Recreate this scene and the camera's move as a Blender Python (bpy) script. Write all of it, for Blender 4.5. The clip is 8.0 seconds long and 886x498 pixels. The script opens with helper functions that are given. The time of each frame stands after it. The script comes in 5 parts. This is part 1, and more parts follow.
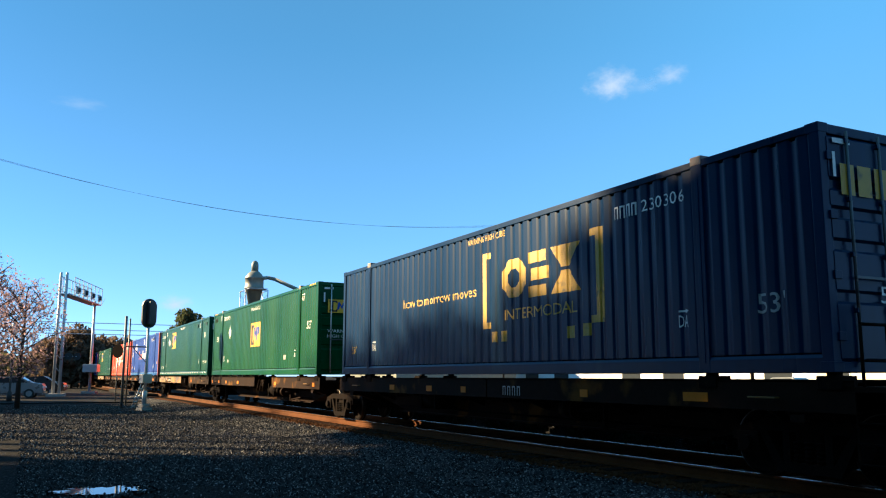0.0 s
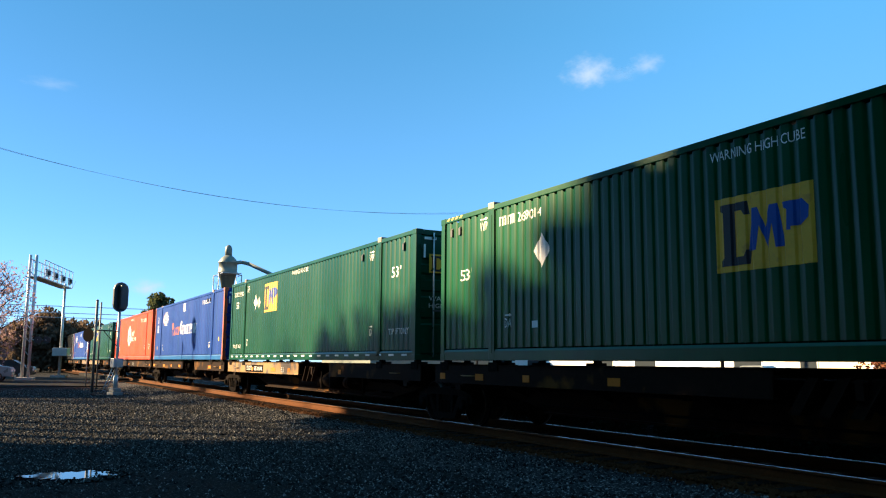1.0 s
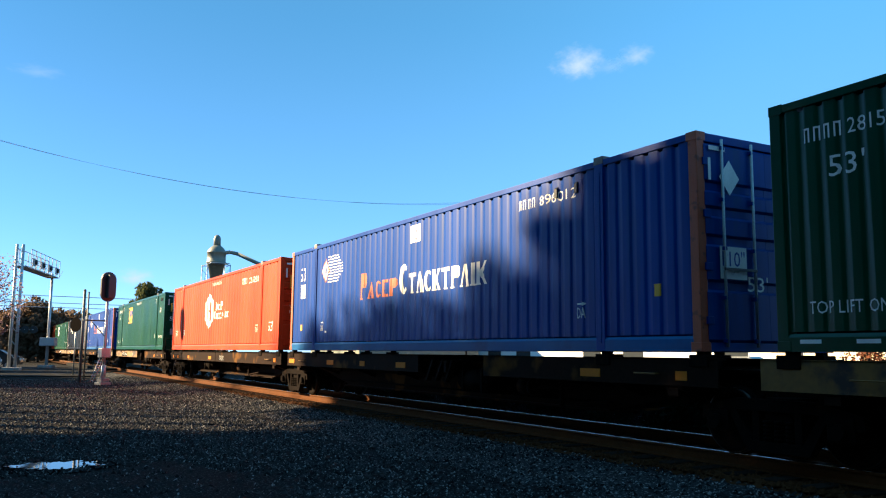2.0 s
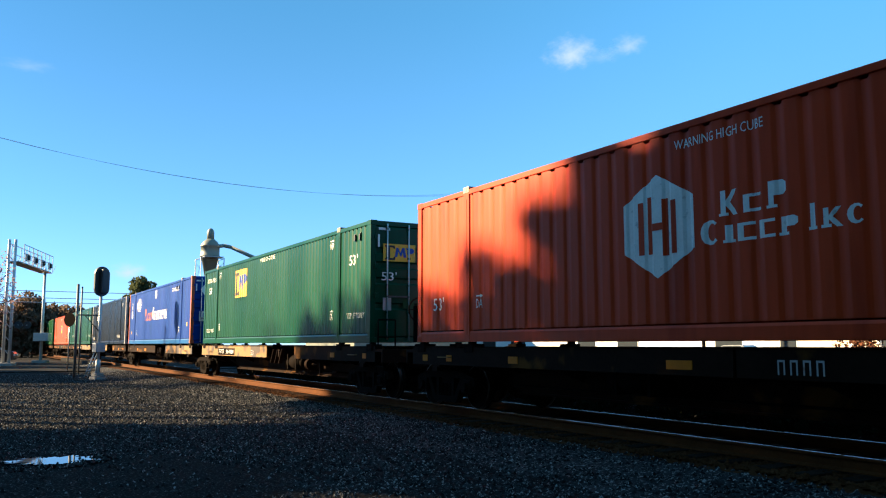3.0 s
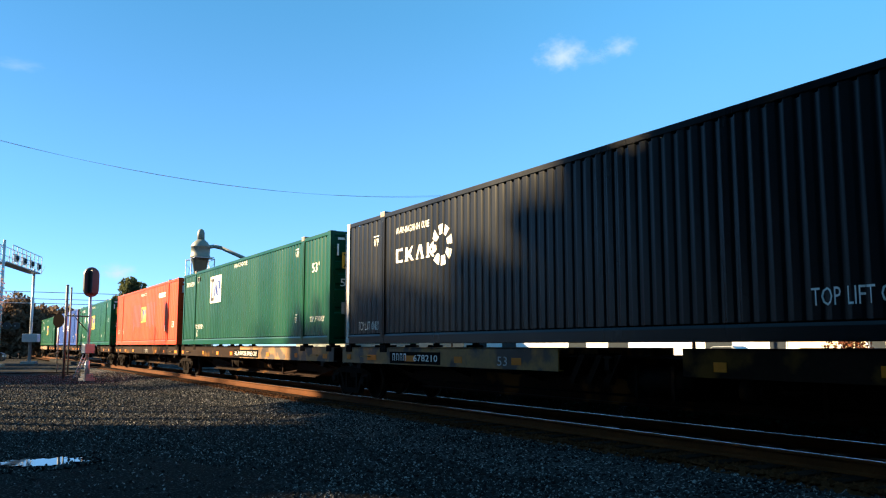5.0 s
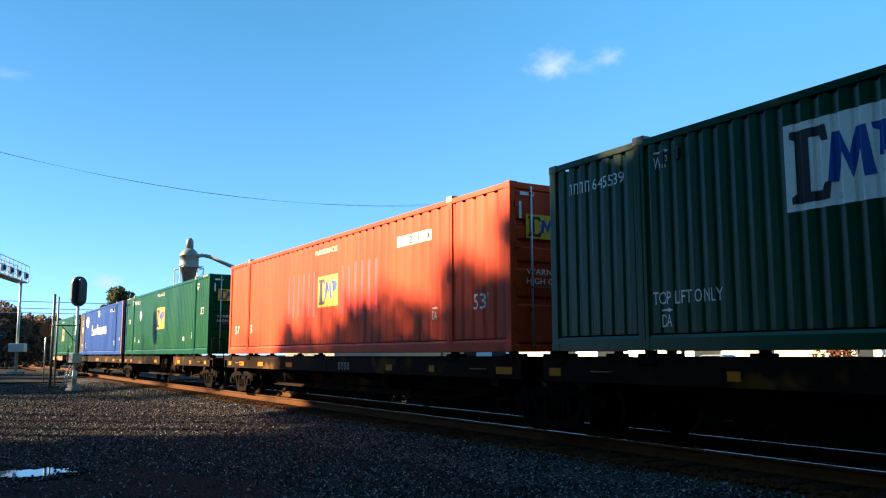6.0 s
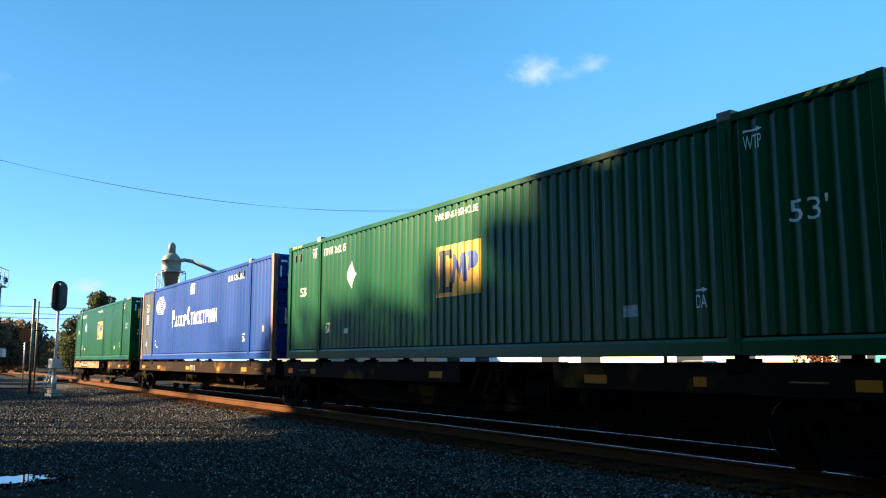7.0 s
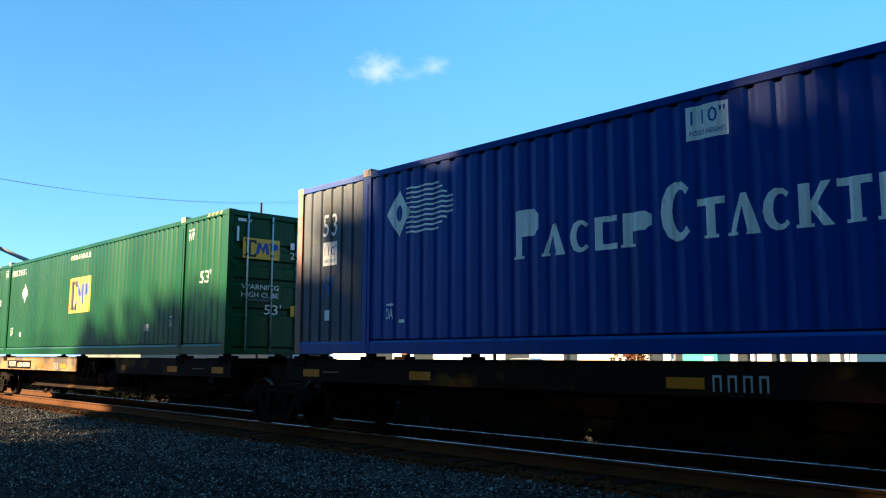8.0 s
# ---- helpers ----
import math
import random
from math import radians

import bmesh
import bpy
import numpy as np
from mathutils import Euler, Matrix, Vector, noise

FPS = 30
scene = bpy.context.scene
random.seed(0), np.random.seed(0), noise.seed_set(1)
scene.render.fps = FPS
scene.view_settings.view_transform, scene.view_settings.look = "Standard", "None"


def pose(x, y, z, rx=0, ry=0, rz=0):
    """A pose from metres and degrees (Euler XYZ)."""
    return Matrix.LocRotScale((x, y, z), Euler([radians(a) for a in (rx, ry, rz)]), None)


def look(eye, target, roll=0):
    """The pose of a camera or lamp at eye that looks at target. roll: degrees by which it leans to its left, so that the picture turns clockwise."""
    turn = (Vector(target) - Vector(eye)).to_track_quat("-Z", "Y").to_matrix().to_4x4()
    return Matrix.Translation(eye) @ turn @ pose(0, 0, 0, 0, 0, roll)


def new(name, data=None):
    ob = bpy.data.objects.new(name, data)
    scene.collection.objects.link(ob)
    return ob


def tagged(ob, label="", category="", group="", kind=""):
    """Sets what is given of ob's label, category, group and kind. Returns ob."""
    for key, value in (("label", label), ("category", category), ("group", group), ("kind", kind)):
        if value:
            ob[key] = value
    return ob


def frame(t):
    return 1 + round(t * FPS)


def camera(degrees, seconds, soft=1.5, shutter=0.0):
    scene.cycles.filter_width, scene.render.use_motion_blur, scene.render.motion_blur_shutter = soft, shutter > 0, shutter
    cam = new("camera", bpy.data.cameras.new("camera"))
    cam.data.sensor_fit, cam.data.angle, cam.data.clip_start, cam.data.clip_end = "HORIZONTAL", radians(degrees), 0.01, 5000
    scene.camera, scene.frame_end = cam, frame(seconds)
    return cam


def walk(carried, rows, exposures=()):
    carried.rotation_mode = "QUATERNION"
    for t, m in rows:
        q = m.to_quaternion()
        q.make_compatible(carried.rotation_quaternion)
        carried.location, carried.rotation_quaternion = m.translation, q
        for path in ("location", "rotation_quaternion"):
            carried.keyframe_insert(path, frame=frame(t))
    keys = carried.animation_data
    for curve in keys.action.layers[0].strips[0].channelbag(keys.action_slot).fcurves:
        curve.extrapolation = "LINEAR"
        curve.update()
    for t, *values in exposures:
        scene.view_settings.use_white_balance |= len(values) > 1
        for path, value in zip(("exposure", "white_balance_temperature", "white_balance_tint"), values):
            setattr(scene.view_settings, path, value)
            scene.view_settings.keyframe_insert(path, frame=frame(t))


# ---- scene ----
# ---- camera: one standing eye that only turns ----
EYE = Vector((0.0, 0.0, 1.6))
cam = camera(56.35, 8.0, soft=1.15)
# seconds, yaw to the left of +y, pitch, lean to the right
TURNS = [
    (0.0, 63.45, 8.74, -0.07),
    (0.5, 61.97, 8.22, -0.40),
    (1.0, 61.71, 7.81, -0.44),
    (1.5, 61.36, 7.48, -0.59),
    (3.0, 60.54, 6.58, 0.03),
    (3.5, 61.03, 6.34, 0.28),
    (4.0, 61.05, 6.27, 0.21),
    (4.5, 60.52, 6.36, 0.05),
    (6.0, 59.20, 7.27, 0.12),
    (6.5, 59.03, 7.53, -0.02),
    (7.0, 58.07, 7.64, 0.09),
    (7.5, 54.40, 7.81, -0.32),
    (8.0, 46.72, 7.45, -0.17),
]


def aim(yaw, pitch, lean):
    a, b = radians(yaw), radians(pitch)
    way = Vector((-math.sin(a) * math.cos(b), math.cos(a) * math.cos(b), math.sin(b)))
    return look(EYE, EYE + way * 10, -lean)


walk(cam, [(t, aim(y, p, r)) for t, y, p, r in TURNS], [(0.0, 2.40, 5050, 4), (1.5, 2.46, 5050, 4), (3.5, 2.52, 5050, 4), (6.5, 2.54, 5050, 4), (7.2, 2.60, 5050, 4), (8.0, 2.72, 5050, 4)])

# ---- daylight: low warm sun from behind and to the left, deep blue sky ----
SUN_WAY = Vector((0.85, 1.0, -0.58)).normalized()
sky = bpy.data.worlds.new("sky")
scene.world = sky
sky.use_nodes = True
nt = sky.node_tree
bg = nt.nodes["Background"]
tex = nt.nodes.new("ShaderNodeTexSky")
tex.sky_type = "NISHITA"
tex.sun_disc = False
tex.sun_elevation = math.asin(-SUN_WAY.z)
tex.sun_rotation = math.atan2(-SUN_WAY.x, -SUN_WAY.y)
tex.air_density, tex.dust_density, tex.ozone_density = 0.6, 0.0, 4.5
tex.altitude = 50
even = nt.nodes.new("ShaderNodeMix")     # thin even veil that flattens the sky's change from side to side
even.data_type = "RGBA"
even.inputs[0].default_value = 0.7
nt.links.new(tex.outputs[0], even.inputs[6])
way = nt.nodes.new("ShaderNodeTexCoord")
height = nt.nodes.new("ShaderNodeSeparateXYZ")
nt.links.new(way.outputs["Generated"], height.inputs[0])
veil = nt.nodes.new("ShaderNodeValToRGB")     # pale near the horizon, deep blue above
veil.color_ramp.elements[0].position, veil.color_ramp.elements[0].color = 0.0, (1.32, 1.66, 1.98, 1)
veil.color_ramp.elements[1].position, veil.color_ramp.elements[1].color = 0.38, (0.62, 1.49, 1.94, 1)
middle = veil.color_ramp.elements.new(0.16)
middle.color = (0.88, 1.60, 1.97, 1)
nt.links.new(height.outputs[2], veil.inputs[0])
nt.links.new(veil.outputs[0], even.inputs[7])
lean = nt.nodes.new("ShaderNodeVectorMath")   # deepest blue high up, a quarter turn from the sun
lean.operation = "DOT_PRODUCT"
lean.inputs[1].default_value = (-0.75, 0.10, 0.65)
nt.links.new(way.outputs["Generated"], lean.inputs[0])
deep = nt.nodes.new("ShaderNodeMapRange")
deep.interpolation_type = "SMOOTHSTEP"
deep.inputs[1].default_value, deep.inputs[2].default_value = 0.72, 1.05
deep.inputs[3].default_value, deep.inputs[4].default_value = 1.0, 0.61
nt.links.new(lean.outputs["Value"], deep.inputs[0])
tone = nt.nodes.new("ShaderNodeVectorMath")
tone.operation = "SCALE"
nt.links.new(even.outputs[2], tone.inputs[0])
nt.links.new(deep.outputs[0], tone.inputs["Scale"])
nt.links.new(tone.outputs[0], bg.inputs[0])
bg.inputs[1].default_value = 0.068
sun = new("sun", bpy.data.lights.new("sun", "SUN"))
sun.data.energy, sun.data.angle, sun.data.color = 5.0, radians(1.4), (1.0, 0.63, 0.28)
sun.matrix_world = look((-20, -60, 30), Vector((-20, -60, 30)) + SUN_WAY)


# ---- materials ----
def mat(name, base, rough=0.6, metal=0.0, vary=0.25, scale=3.0, fine=40.0, bump=0.0, spots=None, spot_at=0.6, spot_scale=2.0,
        per_object=0.0, stretch=(1, 1, 1), gloss_vary=0.1, coat=0.0, spec=0.5, per_island=0.0, thin=0.0):
    """A surface with two scales of variation, optional second colour in patches, and fine relief."""
    m = bpy.data.materials.new(name)
    m.use_nodes = True
    n, li = m.node_tree.nodes, m.node_tree.links
    b = n["Principled BSDF"]
    co = n.new("ShaderNodeTexCoord")
    mp = n.new("ShaderNodeMapping")
    mp.inputs["Scale"].default_value = stretch
    li.new(co.outputs["Object"], mp.inputs[0])

    def noise_tex(s, detail=4.0):
        x = n.new("ShaderNodeTexNoise")
        x.inputs["Scale"].default_value, x.inputs["Detail"].default_value = s, detail
        li.new(mp.outputs[0], x.inputs["Vector"])
        return x.outputs["Fac"]

    def math_node(op, a, c):
        x = n.new("ShaderNodeMath")
        x.operation = op
        for i, v in enumerate((a, c)):
            if isinstance(v, (int, float)):
                x.inputs[i].default_value = v
            else:
                li.new(v, x.inputs[i])
        return x.outputs[0]

    big, small = noise_tex(scale), noise_tex(fine)
    both = math_node("ADD", math_node("MULTIPLY", big, 0.6), math_node("MULTIPLY", small, 0.4))
    ramp = n.new("ShaderNodeMapRange")
    ramp.inputs[1].default_value, ramp.inputs[2].default_value = 0.3, 0.7
    ramp.inputs[3].default_value, ramp.inputs[4].default_value = 1 - vary, 1 + vary
    li.new(both, ramp.inputs[0])
    hsv = n.new("ShaderNodeHueSaturation")
    hsv.inputs["Color"].default_value = (*base, 1)
    value = ramp.outputs[0]
    if per_object:
        info = n.new("ShaderNodeObjectInfo")
        rnd = math_node("ADD", math_node("MULTIPLY", info.outputs["Random"], 2 * per_object), 1 - per_object)
        value = math_node("MULTIPLY", value, rnd)
    if per_island:
        geo = n.new("ShaderNodeNewGeometry")
        value = math_node("MULTIPLY", value, math_node("ADD", math_node("MULTIPLY", geo.outputs["Random Per Island"], 2 * per_island), 1 - per_island))
    li.new(value, hsv.inputs["Value"])
    colour = hsv.outputs[0]
    if spots:
        st = n.new("ShaderNodeMapRange")
        st.inputs[1].default_value, st.inputs[2].default_value = spot_at, spot_at + 0.08
        sp = noise_tex(spot_scale, 8.0)
        li.new(sp, st.inputs[0])
        mix = n.new("ShaderNodeMix")
        mix.data_type = "RGBA"
        li.new(st.outputs[0], mix.inputs["Factor"])
        li.new(colour, mix.inputs["A"])
        mix.inputs["B"].default_value = (*spots, 1)
        colour = mix.outputs["Result"]
    li.new(colour, b.inputs["Base Color"])
    b.inputs["Metallic"].default_value = metal
    b.inputs["Specular IOR Level"].default_value = spec
    b.inputs["Coat Weight"].default_value = coat
    rr = n.new("ShaderNodeMapRange")
    rr.inputs[3].default_value, rr.inputs[4].default_value = max(0.02, rough - gloss_vary), min(1, rough + gloss_vary)
    li.new(big, rr.inputs[0])
    li.new(rr.outputs[0], b.inputs["Roughness"])
    if bump:
        bp = n.new("ShaderNodeBump")
        bp.inputs["Strength"].default_value, bp.inputs["Distance"].default_value = 0.6, bump
        li.new(small, bp.inputs["Height"])
        li.new(bp.outputs[0], b.inputs["Normal"])
    if thin:
        tl, mx = n.new("ShaderNodeBsdfTranslucent"), n.new("ShaderNodeMixShader")
        li.new(colour, tl.inputs["Color"])
        mx.inputs[0].default_value = thin
        li.new(b.outputs[0], mx.inputs[1])
        li.new(tl.outputs[0], mx.inputs[2])
        li.new(mx.outputs[0], n["Material Output"].inputs[0])
    return m


RUST = (0.12, 0.045, 0.02)
STREAK = (1, 1, 0.12)
paint_green = mat("green container paint", (0.0030, 0.056, 0.0135), 0.31, vary=0.22, scale=0.8, fine=9, spots=(0.008, 0.048, 0.012), spot_at=0.64, spot_scale=1.2, stretch=STREAK, spec=0.23)
paint_green_pale = mat("weathered green container paint", (0.0020, 0.048, 0.0200), 0.31, vary=0.25, scale=0.7, fine=8, spots=(0.006, 0.048, 0.022), spot_at=0.6, spot_scale=1.0, stretch=STREAK, spec=0.27)
paint_navy = mat("dark navy container paint", (0.0030, 0.018, 0.055), 0.30, vary=0.25, scale=0.6, fine=7, spots=(0.009, 0.028, 0.060), spot_at=0.6, spot_scale=1.0, stretch=STREAK, spec=0.13)
paint_blue = mat("royal blue container paint", (0.0020, 0.034, 0.225), 0.40, vary=0.25, scale=0.7, fine=8, spots=(0.006, 0.040, 0.18), spot_at=0.6, spot_scale=1.3, stretch=STREAK, spec=0.19)
paint_blue_light = mat("lighter blue repaint", (0.012, 0.085, 0.26), 0.4, vary=0.15, scale=0.7, fine=8, spots=(0.012, 0.05, 0.18), spot_at=0.58, spot_scale=0.8, spec=0.2)
paint_orange = mat("faded orange container paint", (0.50, 0.052, 0.0100), 0.45, vary=0.22, scale=0.7, fine=8, spots=(0.36, 0.033, 0.0060), spot_at=0.58, spot_scale=1.2, stretch=STREAK, spec=0.13)
paint_red = mat("older red paint showing through", (0.80, 0.055, 0.060), 0.45, vary=0.2, scale=1.0, fine=10, spec=0.25)
paint_black = mat("charcoal container paint", (0.0045, 0.0058, 0.0078), 0.3, vary=0.25, scale=0.8, fine=9, spots=(0.008, 0.0095, 0.0115), spot_at=0.62, spot_scale=1.2, stretch=STREAK, spec=0.13)
paint_white = mat("white lettering paint", (0.82, 0.79, 0.73), 0.5, vary=0.12, scale=3, fine=30, spots=(0.52, 0.51, 0.48), spot_at=0.62, spot_scale=7)
paint_grey_white = mat("dirty white post paint", (0.3929, 0.3786, 0.3571), 0.55, vary=0.2, scale=3, fine=20, spots=(0.1786, 0.1214, 0.08571), spot_at=0.6, spot_scale=5)
paint_yellow = mat("yellow sign paint", (0.74, 0.40, 0.012), 0.5, vary=0.12, scale=2, fine=20, spots=(0.56, 0.28, 0.02), spot_at=0.6, spot_scale=4)
paint_gold = mat("golden yellow lettering paint", (0.46, 0.28, 0.016), 0.5, vary=0.15, scale=2, fine=20, spots=(0.2187, 0.1487, 0.02625), spot_at=0.6, spot_scale=5)
paint_ink = mat("dark ink paint", (0.00525, 0.00525, 0.01094), 0.5, vary=0.2)
paint_logo_blue = mat("bright blue sign paint", (0.008, 0.050, 0.30), 0.5, vary=0.15)
paint_logo_orange = mat("orange lettering paint", (0.40, 0.080, 0.020), 0.5, vary=0.2, spots=(0.175, 0.04375, 0.0175), spot_at=0.58, spot_scale=6)
paint_pink = mat("faded pink post paint", (0.2187, 0.0875, 0.06562), 0.6, vary=0.25, scale=3, fine=20, spots=(0.1312, 0.04375, 0.03062), spot_at=0.6, spot_scale=4)
rod_steel = mat("dull zinc", (0.1, 0.1031, 0.1031), 0.55, 0.4, vary=0.25)
lock_zinc = mat("pale zinc lock rod", (0.52, 0.53, 0.52), 0.5, 0.15, vary=0.2)
paint_faded = mat("faded grey-blue paint", (0.02625, 0.0375, 0.0625), 0.5, vary=0.3, scale=1.0, fine=9, spots=(0.04375, 0.04687, 0.05625), spot_at=0.55, spot_scale=2.0, spec=0.3)
galv = mat("galvanised steel", (0.3125, 0.3187, 0.325), 0.42, 0.7, vary=0.15)
fitting = mat("worn corner casting steel", (0.16, 0.13, 0.11), 0.5, 0.3, vary=0.3, spots=RUST, spot_at=0.6, spot_scale=9)
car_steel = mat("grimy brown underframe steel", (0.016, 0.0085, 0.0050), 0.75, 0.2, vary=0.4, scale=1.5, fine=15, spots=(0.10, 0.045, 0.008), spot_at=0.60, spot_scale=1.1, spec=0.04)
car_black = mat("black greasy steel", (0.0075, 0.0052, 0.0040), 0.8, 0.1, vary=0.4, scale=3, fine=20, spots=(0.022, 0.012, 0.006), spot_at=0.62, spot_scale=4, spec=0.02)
car_yellow = mat("weathered yellow car paint", (0.20, 0.095, 0.0060), 0.65, vary=0.35, scale=1.2, fine=14, spots=(0.03, 0.014, 0.005), spot_at=0.47, spot_scale=1.6)
reflector = mat("amber reflective tape", (0.50, 0.16, 0.008), 0.5, spec=0.08, vary=0.15, spots=(0.21, 0.105, 0.021), spot_at=0.62, spot_scale=8)
wheel_tread = mat("polished wheel steel", (0.04375, 0.0375, 0.03125), 0.35, 0.9, vary=0.2)
rail_side = mat("rusty rail steel", (0.085, 0.032, 0.008), 0.85, 0.0, spec=0.08, vary=0.3, scale=2, fine=30, bump=0.003)
rail_top = mat("polished rail head", (0.62, 0.61, 0.59), 0.22, 1.0, vary=0.08, gloss_vary=0.05)
tie_wood = mat("creosoted tie timber", (0.02, 0.014, 0.010), 0.9, vary=0.35, scale=3, fine=30, bump=0.006, per_object=0.3, spec=0.03)
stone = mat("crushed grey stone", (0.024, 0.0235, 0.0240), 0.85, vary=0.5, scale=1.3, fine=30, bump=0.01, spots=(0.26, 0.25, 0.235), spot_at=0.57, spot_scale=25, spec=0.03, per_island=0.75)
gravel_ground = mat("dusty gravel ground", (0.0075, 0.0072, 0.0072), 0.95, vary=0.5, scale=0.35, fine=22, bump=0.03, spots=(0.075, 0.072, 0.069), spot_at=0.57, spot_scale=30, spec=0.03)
rust_ballast = mat("rust-stained ballast", (0.045, 0.020, 0.0075), 0.95, vary=0.4, scale=0.8, fine=25, bump=0.03, spots=(0.08, 0.036, 0.014), spot_at=0.56, spot_scale=22, spec=0.03, per_island=0.3)
asphalt = mat("worn asphalt", (0.01143, 0.01107, 0.01071), 0.85, vary=0.3, scale=0.5, fine=30, bump=0.004, spots=(0.0275, 0.026, 0.025), spot_at=0.6, spot_scale=1.5, spec=0.04)
water = mat("puddle water", (0.012, 0.014, 0.018), 0.03, vary=0.05, gloss_vary=0.0)
bark = mat("tree bark", (0.03281, 0.02406, 0.01837), 0.9, vary=0.35, scale=4, fine=30, bump=0.02, spec=0.15)
# warm and translucent so the unseen trees tint the shaded sides
leaf_warm = mat("warm translucent leaves of the unseen trees", (0.13, 0.095, 0.045), 0.9, vary=0.35, scale=1.5, fine=8, spec=0.05, per_island=0.3, thin=0.5)
# near-black on purpose: shade under the train is put into this leaf colour
leaf_gap_dark = mat("near-black leaves for shade under the train", (0.006, 0.008, 0.004), 0.95, vary=0.4, scale=1.5, fine=8, spec=0.02, per_island=0.3)
leaf_brown = mat("brown autumn foliage", (0.13, 0.092, 0.060), 0.85, vary=0.35, scale=1.2, fine=8, spec=0.15, per_island=0.3, thin=0.45)
leaf_pink = mat("dusky pink winter twigs", (0.30, 0.195, 0.18), 0.85, vary=0.3, scale=1.2, fine=8, spec=0.15, per_island=0.3, thin=0.45)
leaf_olive = mat("olive evergreen foliage", (0.075, 0.085, 0.034), 0.9, vary=0.35, scale=1.5, fine=8, spec=0.15, per_island=0.3, thin=0.45)
leaf_hill = mat("hillside woodland foliage", (0.075, 0.06875, 0.03125), 0.9, vary=0.4, scale=0.15, fine=1.5, spec=0.15, per_island=0.3, thin=0.45)
mast_paint = mat("silver mast paint", (0.3875, 0.3937, 0.3937), 0.4, 0.3, vary=0.12)
signal_black = mat("matt black signal paint", (0.012, 0.012, 0.013), 0.55, vary=0.2)
lens_dark = mat("dark signal lens", (0.03, 0.012, 0.01), 0.12, vary=0.1)
concrete = mat("pale concrete", (0.2625, 0.25, 0.2312), 0.85, vary=0.2, scale=2, fine=25, bump=0.004)
silo_paint = mat("grey-green silo steel", (0.13, 0.14, 0.112), 0.5, 0.0, vary=0.15, scale=0.8, fine=10, spots=(0.18, 0.185, 0.15), spot_at=0.6, spot_scale=1.5)
wall_white = mat("white painted metal wall", (0.80, 0.79, 0.76), 0.6, vary=0.06, scale=0.3, fine=6)
wall_cream = mat("cream stucco wall", (0.66, 0.56, 0.38), 0.8, vary=0.1, scale=0.5, fine=10)
roof_tan = mat("tan shingle roof", (0.25, 0.1688, 0.08125), 0.85, vary=0.2, scale=1, fine=15)
roof_grey = mat("grey sheet roof", (0.1875, 0.1875, 0.1875), 0.5, 0.2, vary=0.15)
glass_dark = mat("dark window glass", (0.03, 0.035, 0.04), 0.08, vary=0.1)
car_paint_silver = mat("silver car paint", (0.2812, 0.3, 0.3125), 0.3, 0.5, vary=0.05, coat=0.5)
car_paint_dark = mat("dark car paint", (0.01875, 0.02063, 0.025), 0.3, 0.3, vary=0.05, coat=0.5)
tyre = mat("tyre rubber", (0.02, 0.02, 0.02), 0.85, vary=0.2)
teal = mat("teal painted panel", (0.0125, 0.2625, 0.225), 0.5, vary=0.1)
wire_mat = mat("weathered cable", (0.3, 0.32, 0.34), 0.7, vary=0.1)
twig_red = mat("reddish shrub foliage", (0.125, 0.04375, 0.01875), 0.85, vary=0.35, scale=2, fine=10, spec=0.15)


# ---- mesh helpers ----
def box(bm, x0, x1, y0, y1, z0, z1, bevel=0.0):
    vs = [bm.verts.new((x, y, z)) for z in (z0, z1) for y in (y0, y1) for x in (x0, x1)]
    fs = [bm.faces.new([vs[i] for i in q]) for q in ((0, 2, 3, 1), (4, 5, 7, 6), (0, 1, 5, 4), (2, 6, 7, 3), (0, 4, 6, 2), (1, 3, 7, 5))]
    if bevel:
        es = list({e for f in fs for e in f.edges})
        bmesh.ops.bevel(bm, geom=es, offset=bevel, segments=2, affect="EDGES", profile=0.6)
    return bm


def rod(bm, p0, p1, r0, r1=None, n=10, caps=True):
    p0, p1 = Vector(p0), Vector(p1)
    r1 = r0 if r1 is None else r1
    d = (p1 - p0).normalized()
    a = d.orthogonal().normalized()
    c = d.cross(a)
    ring = []
    for p, r in ((p0, r0), (p1, r1)):
        ring.append([bm.verts.new(p + (a * math.cos(k * math.tau / n) + c * math.sin(k * math.tau / n)) * r) for k in range(n)])
    for k in range(n):
        f = bm.faces.new((ring[0][k], ring[0][(k + 1) % n], ring[1][(k + 1) % n], ring[1][k]))
        f.smooth = n > 7
    if caps:
        bm.faces.new(ring[0][::-1])
        bm.faces.new(ring[1])
    return bm


def lathe(bm, prof, n=24, cx=0.0, cy=0.0, caps=True):
    """A round body from (radius, height) pairs."""
    rings = [[bm.verts.new((cx + r * math.cos(k * math.tau / n), cy + r * math.sin(k * math.tau / n), z)) for k in range(n)] for r, z in prof]
    for a, b in zip(rings, rings[1:]):
        for k in range(n):
            f = bm.faces.new((a[k], a[(k + 1) % n], b[(k + 1) % n], b[k]))
            f.smooth = True
    if caps:
        bm.faces.new(rings[0][::-1])
        bm.faces.new(rings[-1])
    return bm


def slab(bm, pts, axis, a, b):
    """A flat outline given in two axes, drawn out from a to b along the third ('x', 'y' or 'z')."""
    def put(p, d):
        return {"x": (d, p[0], p[1]), "y": (p[0], d, p[1]), "z": (p[0], p[1], d)}[axis]
    lo, hi = [bm.verts.new(put(p, a)) for p in pts], [bm.verts.new(put(p, b)) for p in pts]
    bm.faces.new(lo), bm.faces.new(hi[::-1])
    for k in range(len(pts)):
        j = (k + 1) % len(pts)
        bm.faces.new((lo[j], lo[k], hi[k], hi[j]))
    bmesh.ops.recalc_face_normals(bm, faces=bm.faces)
    return bm


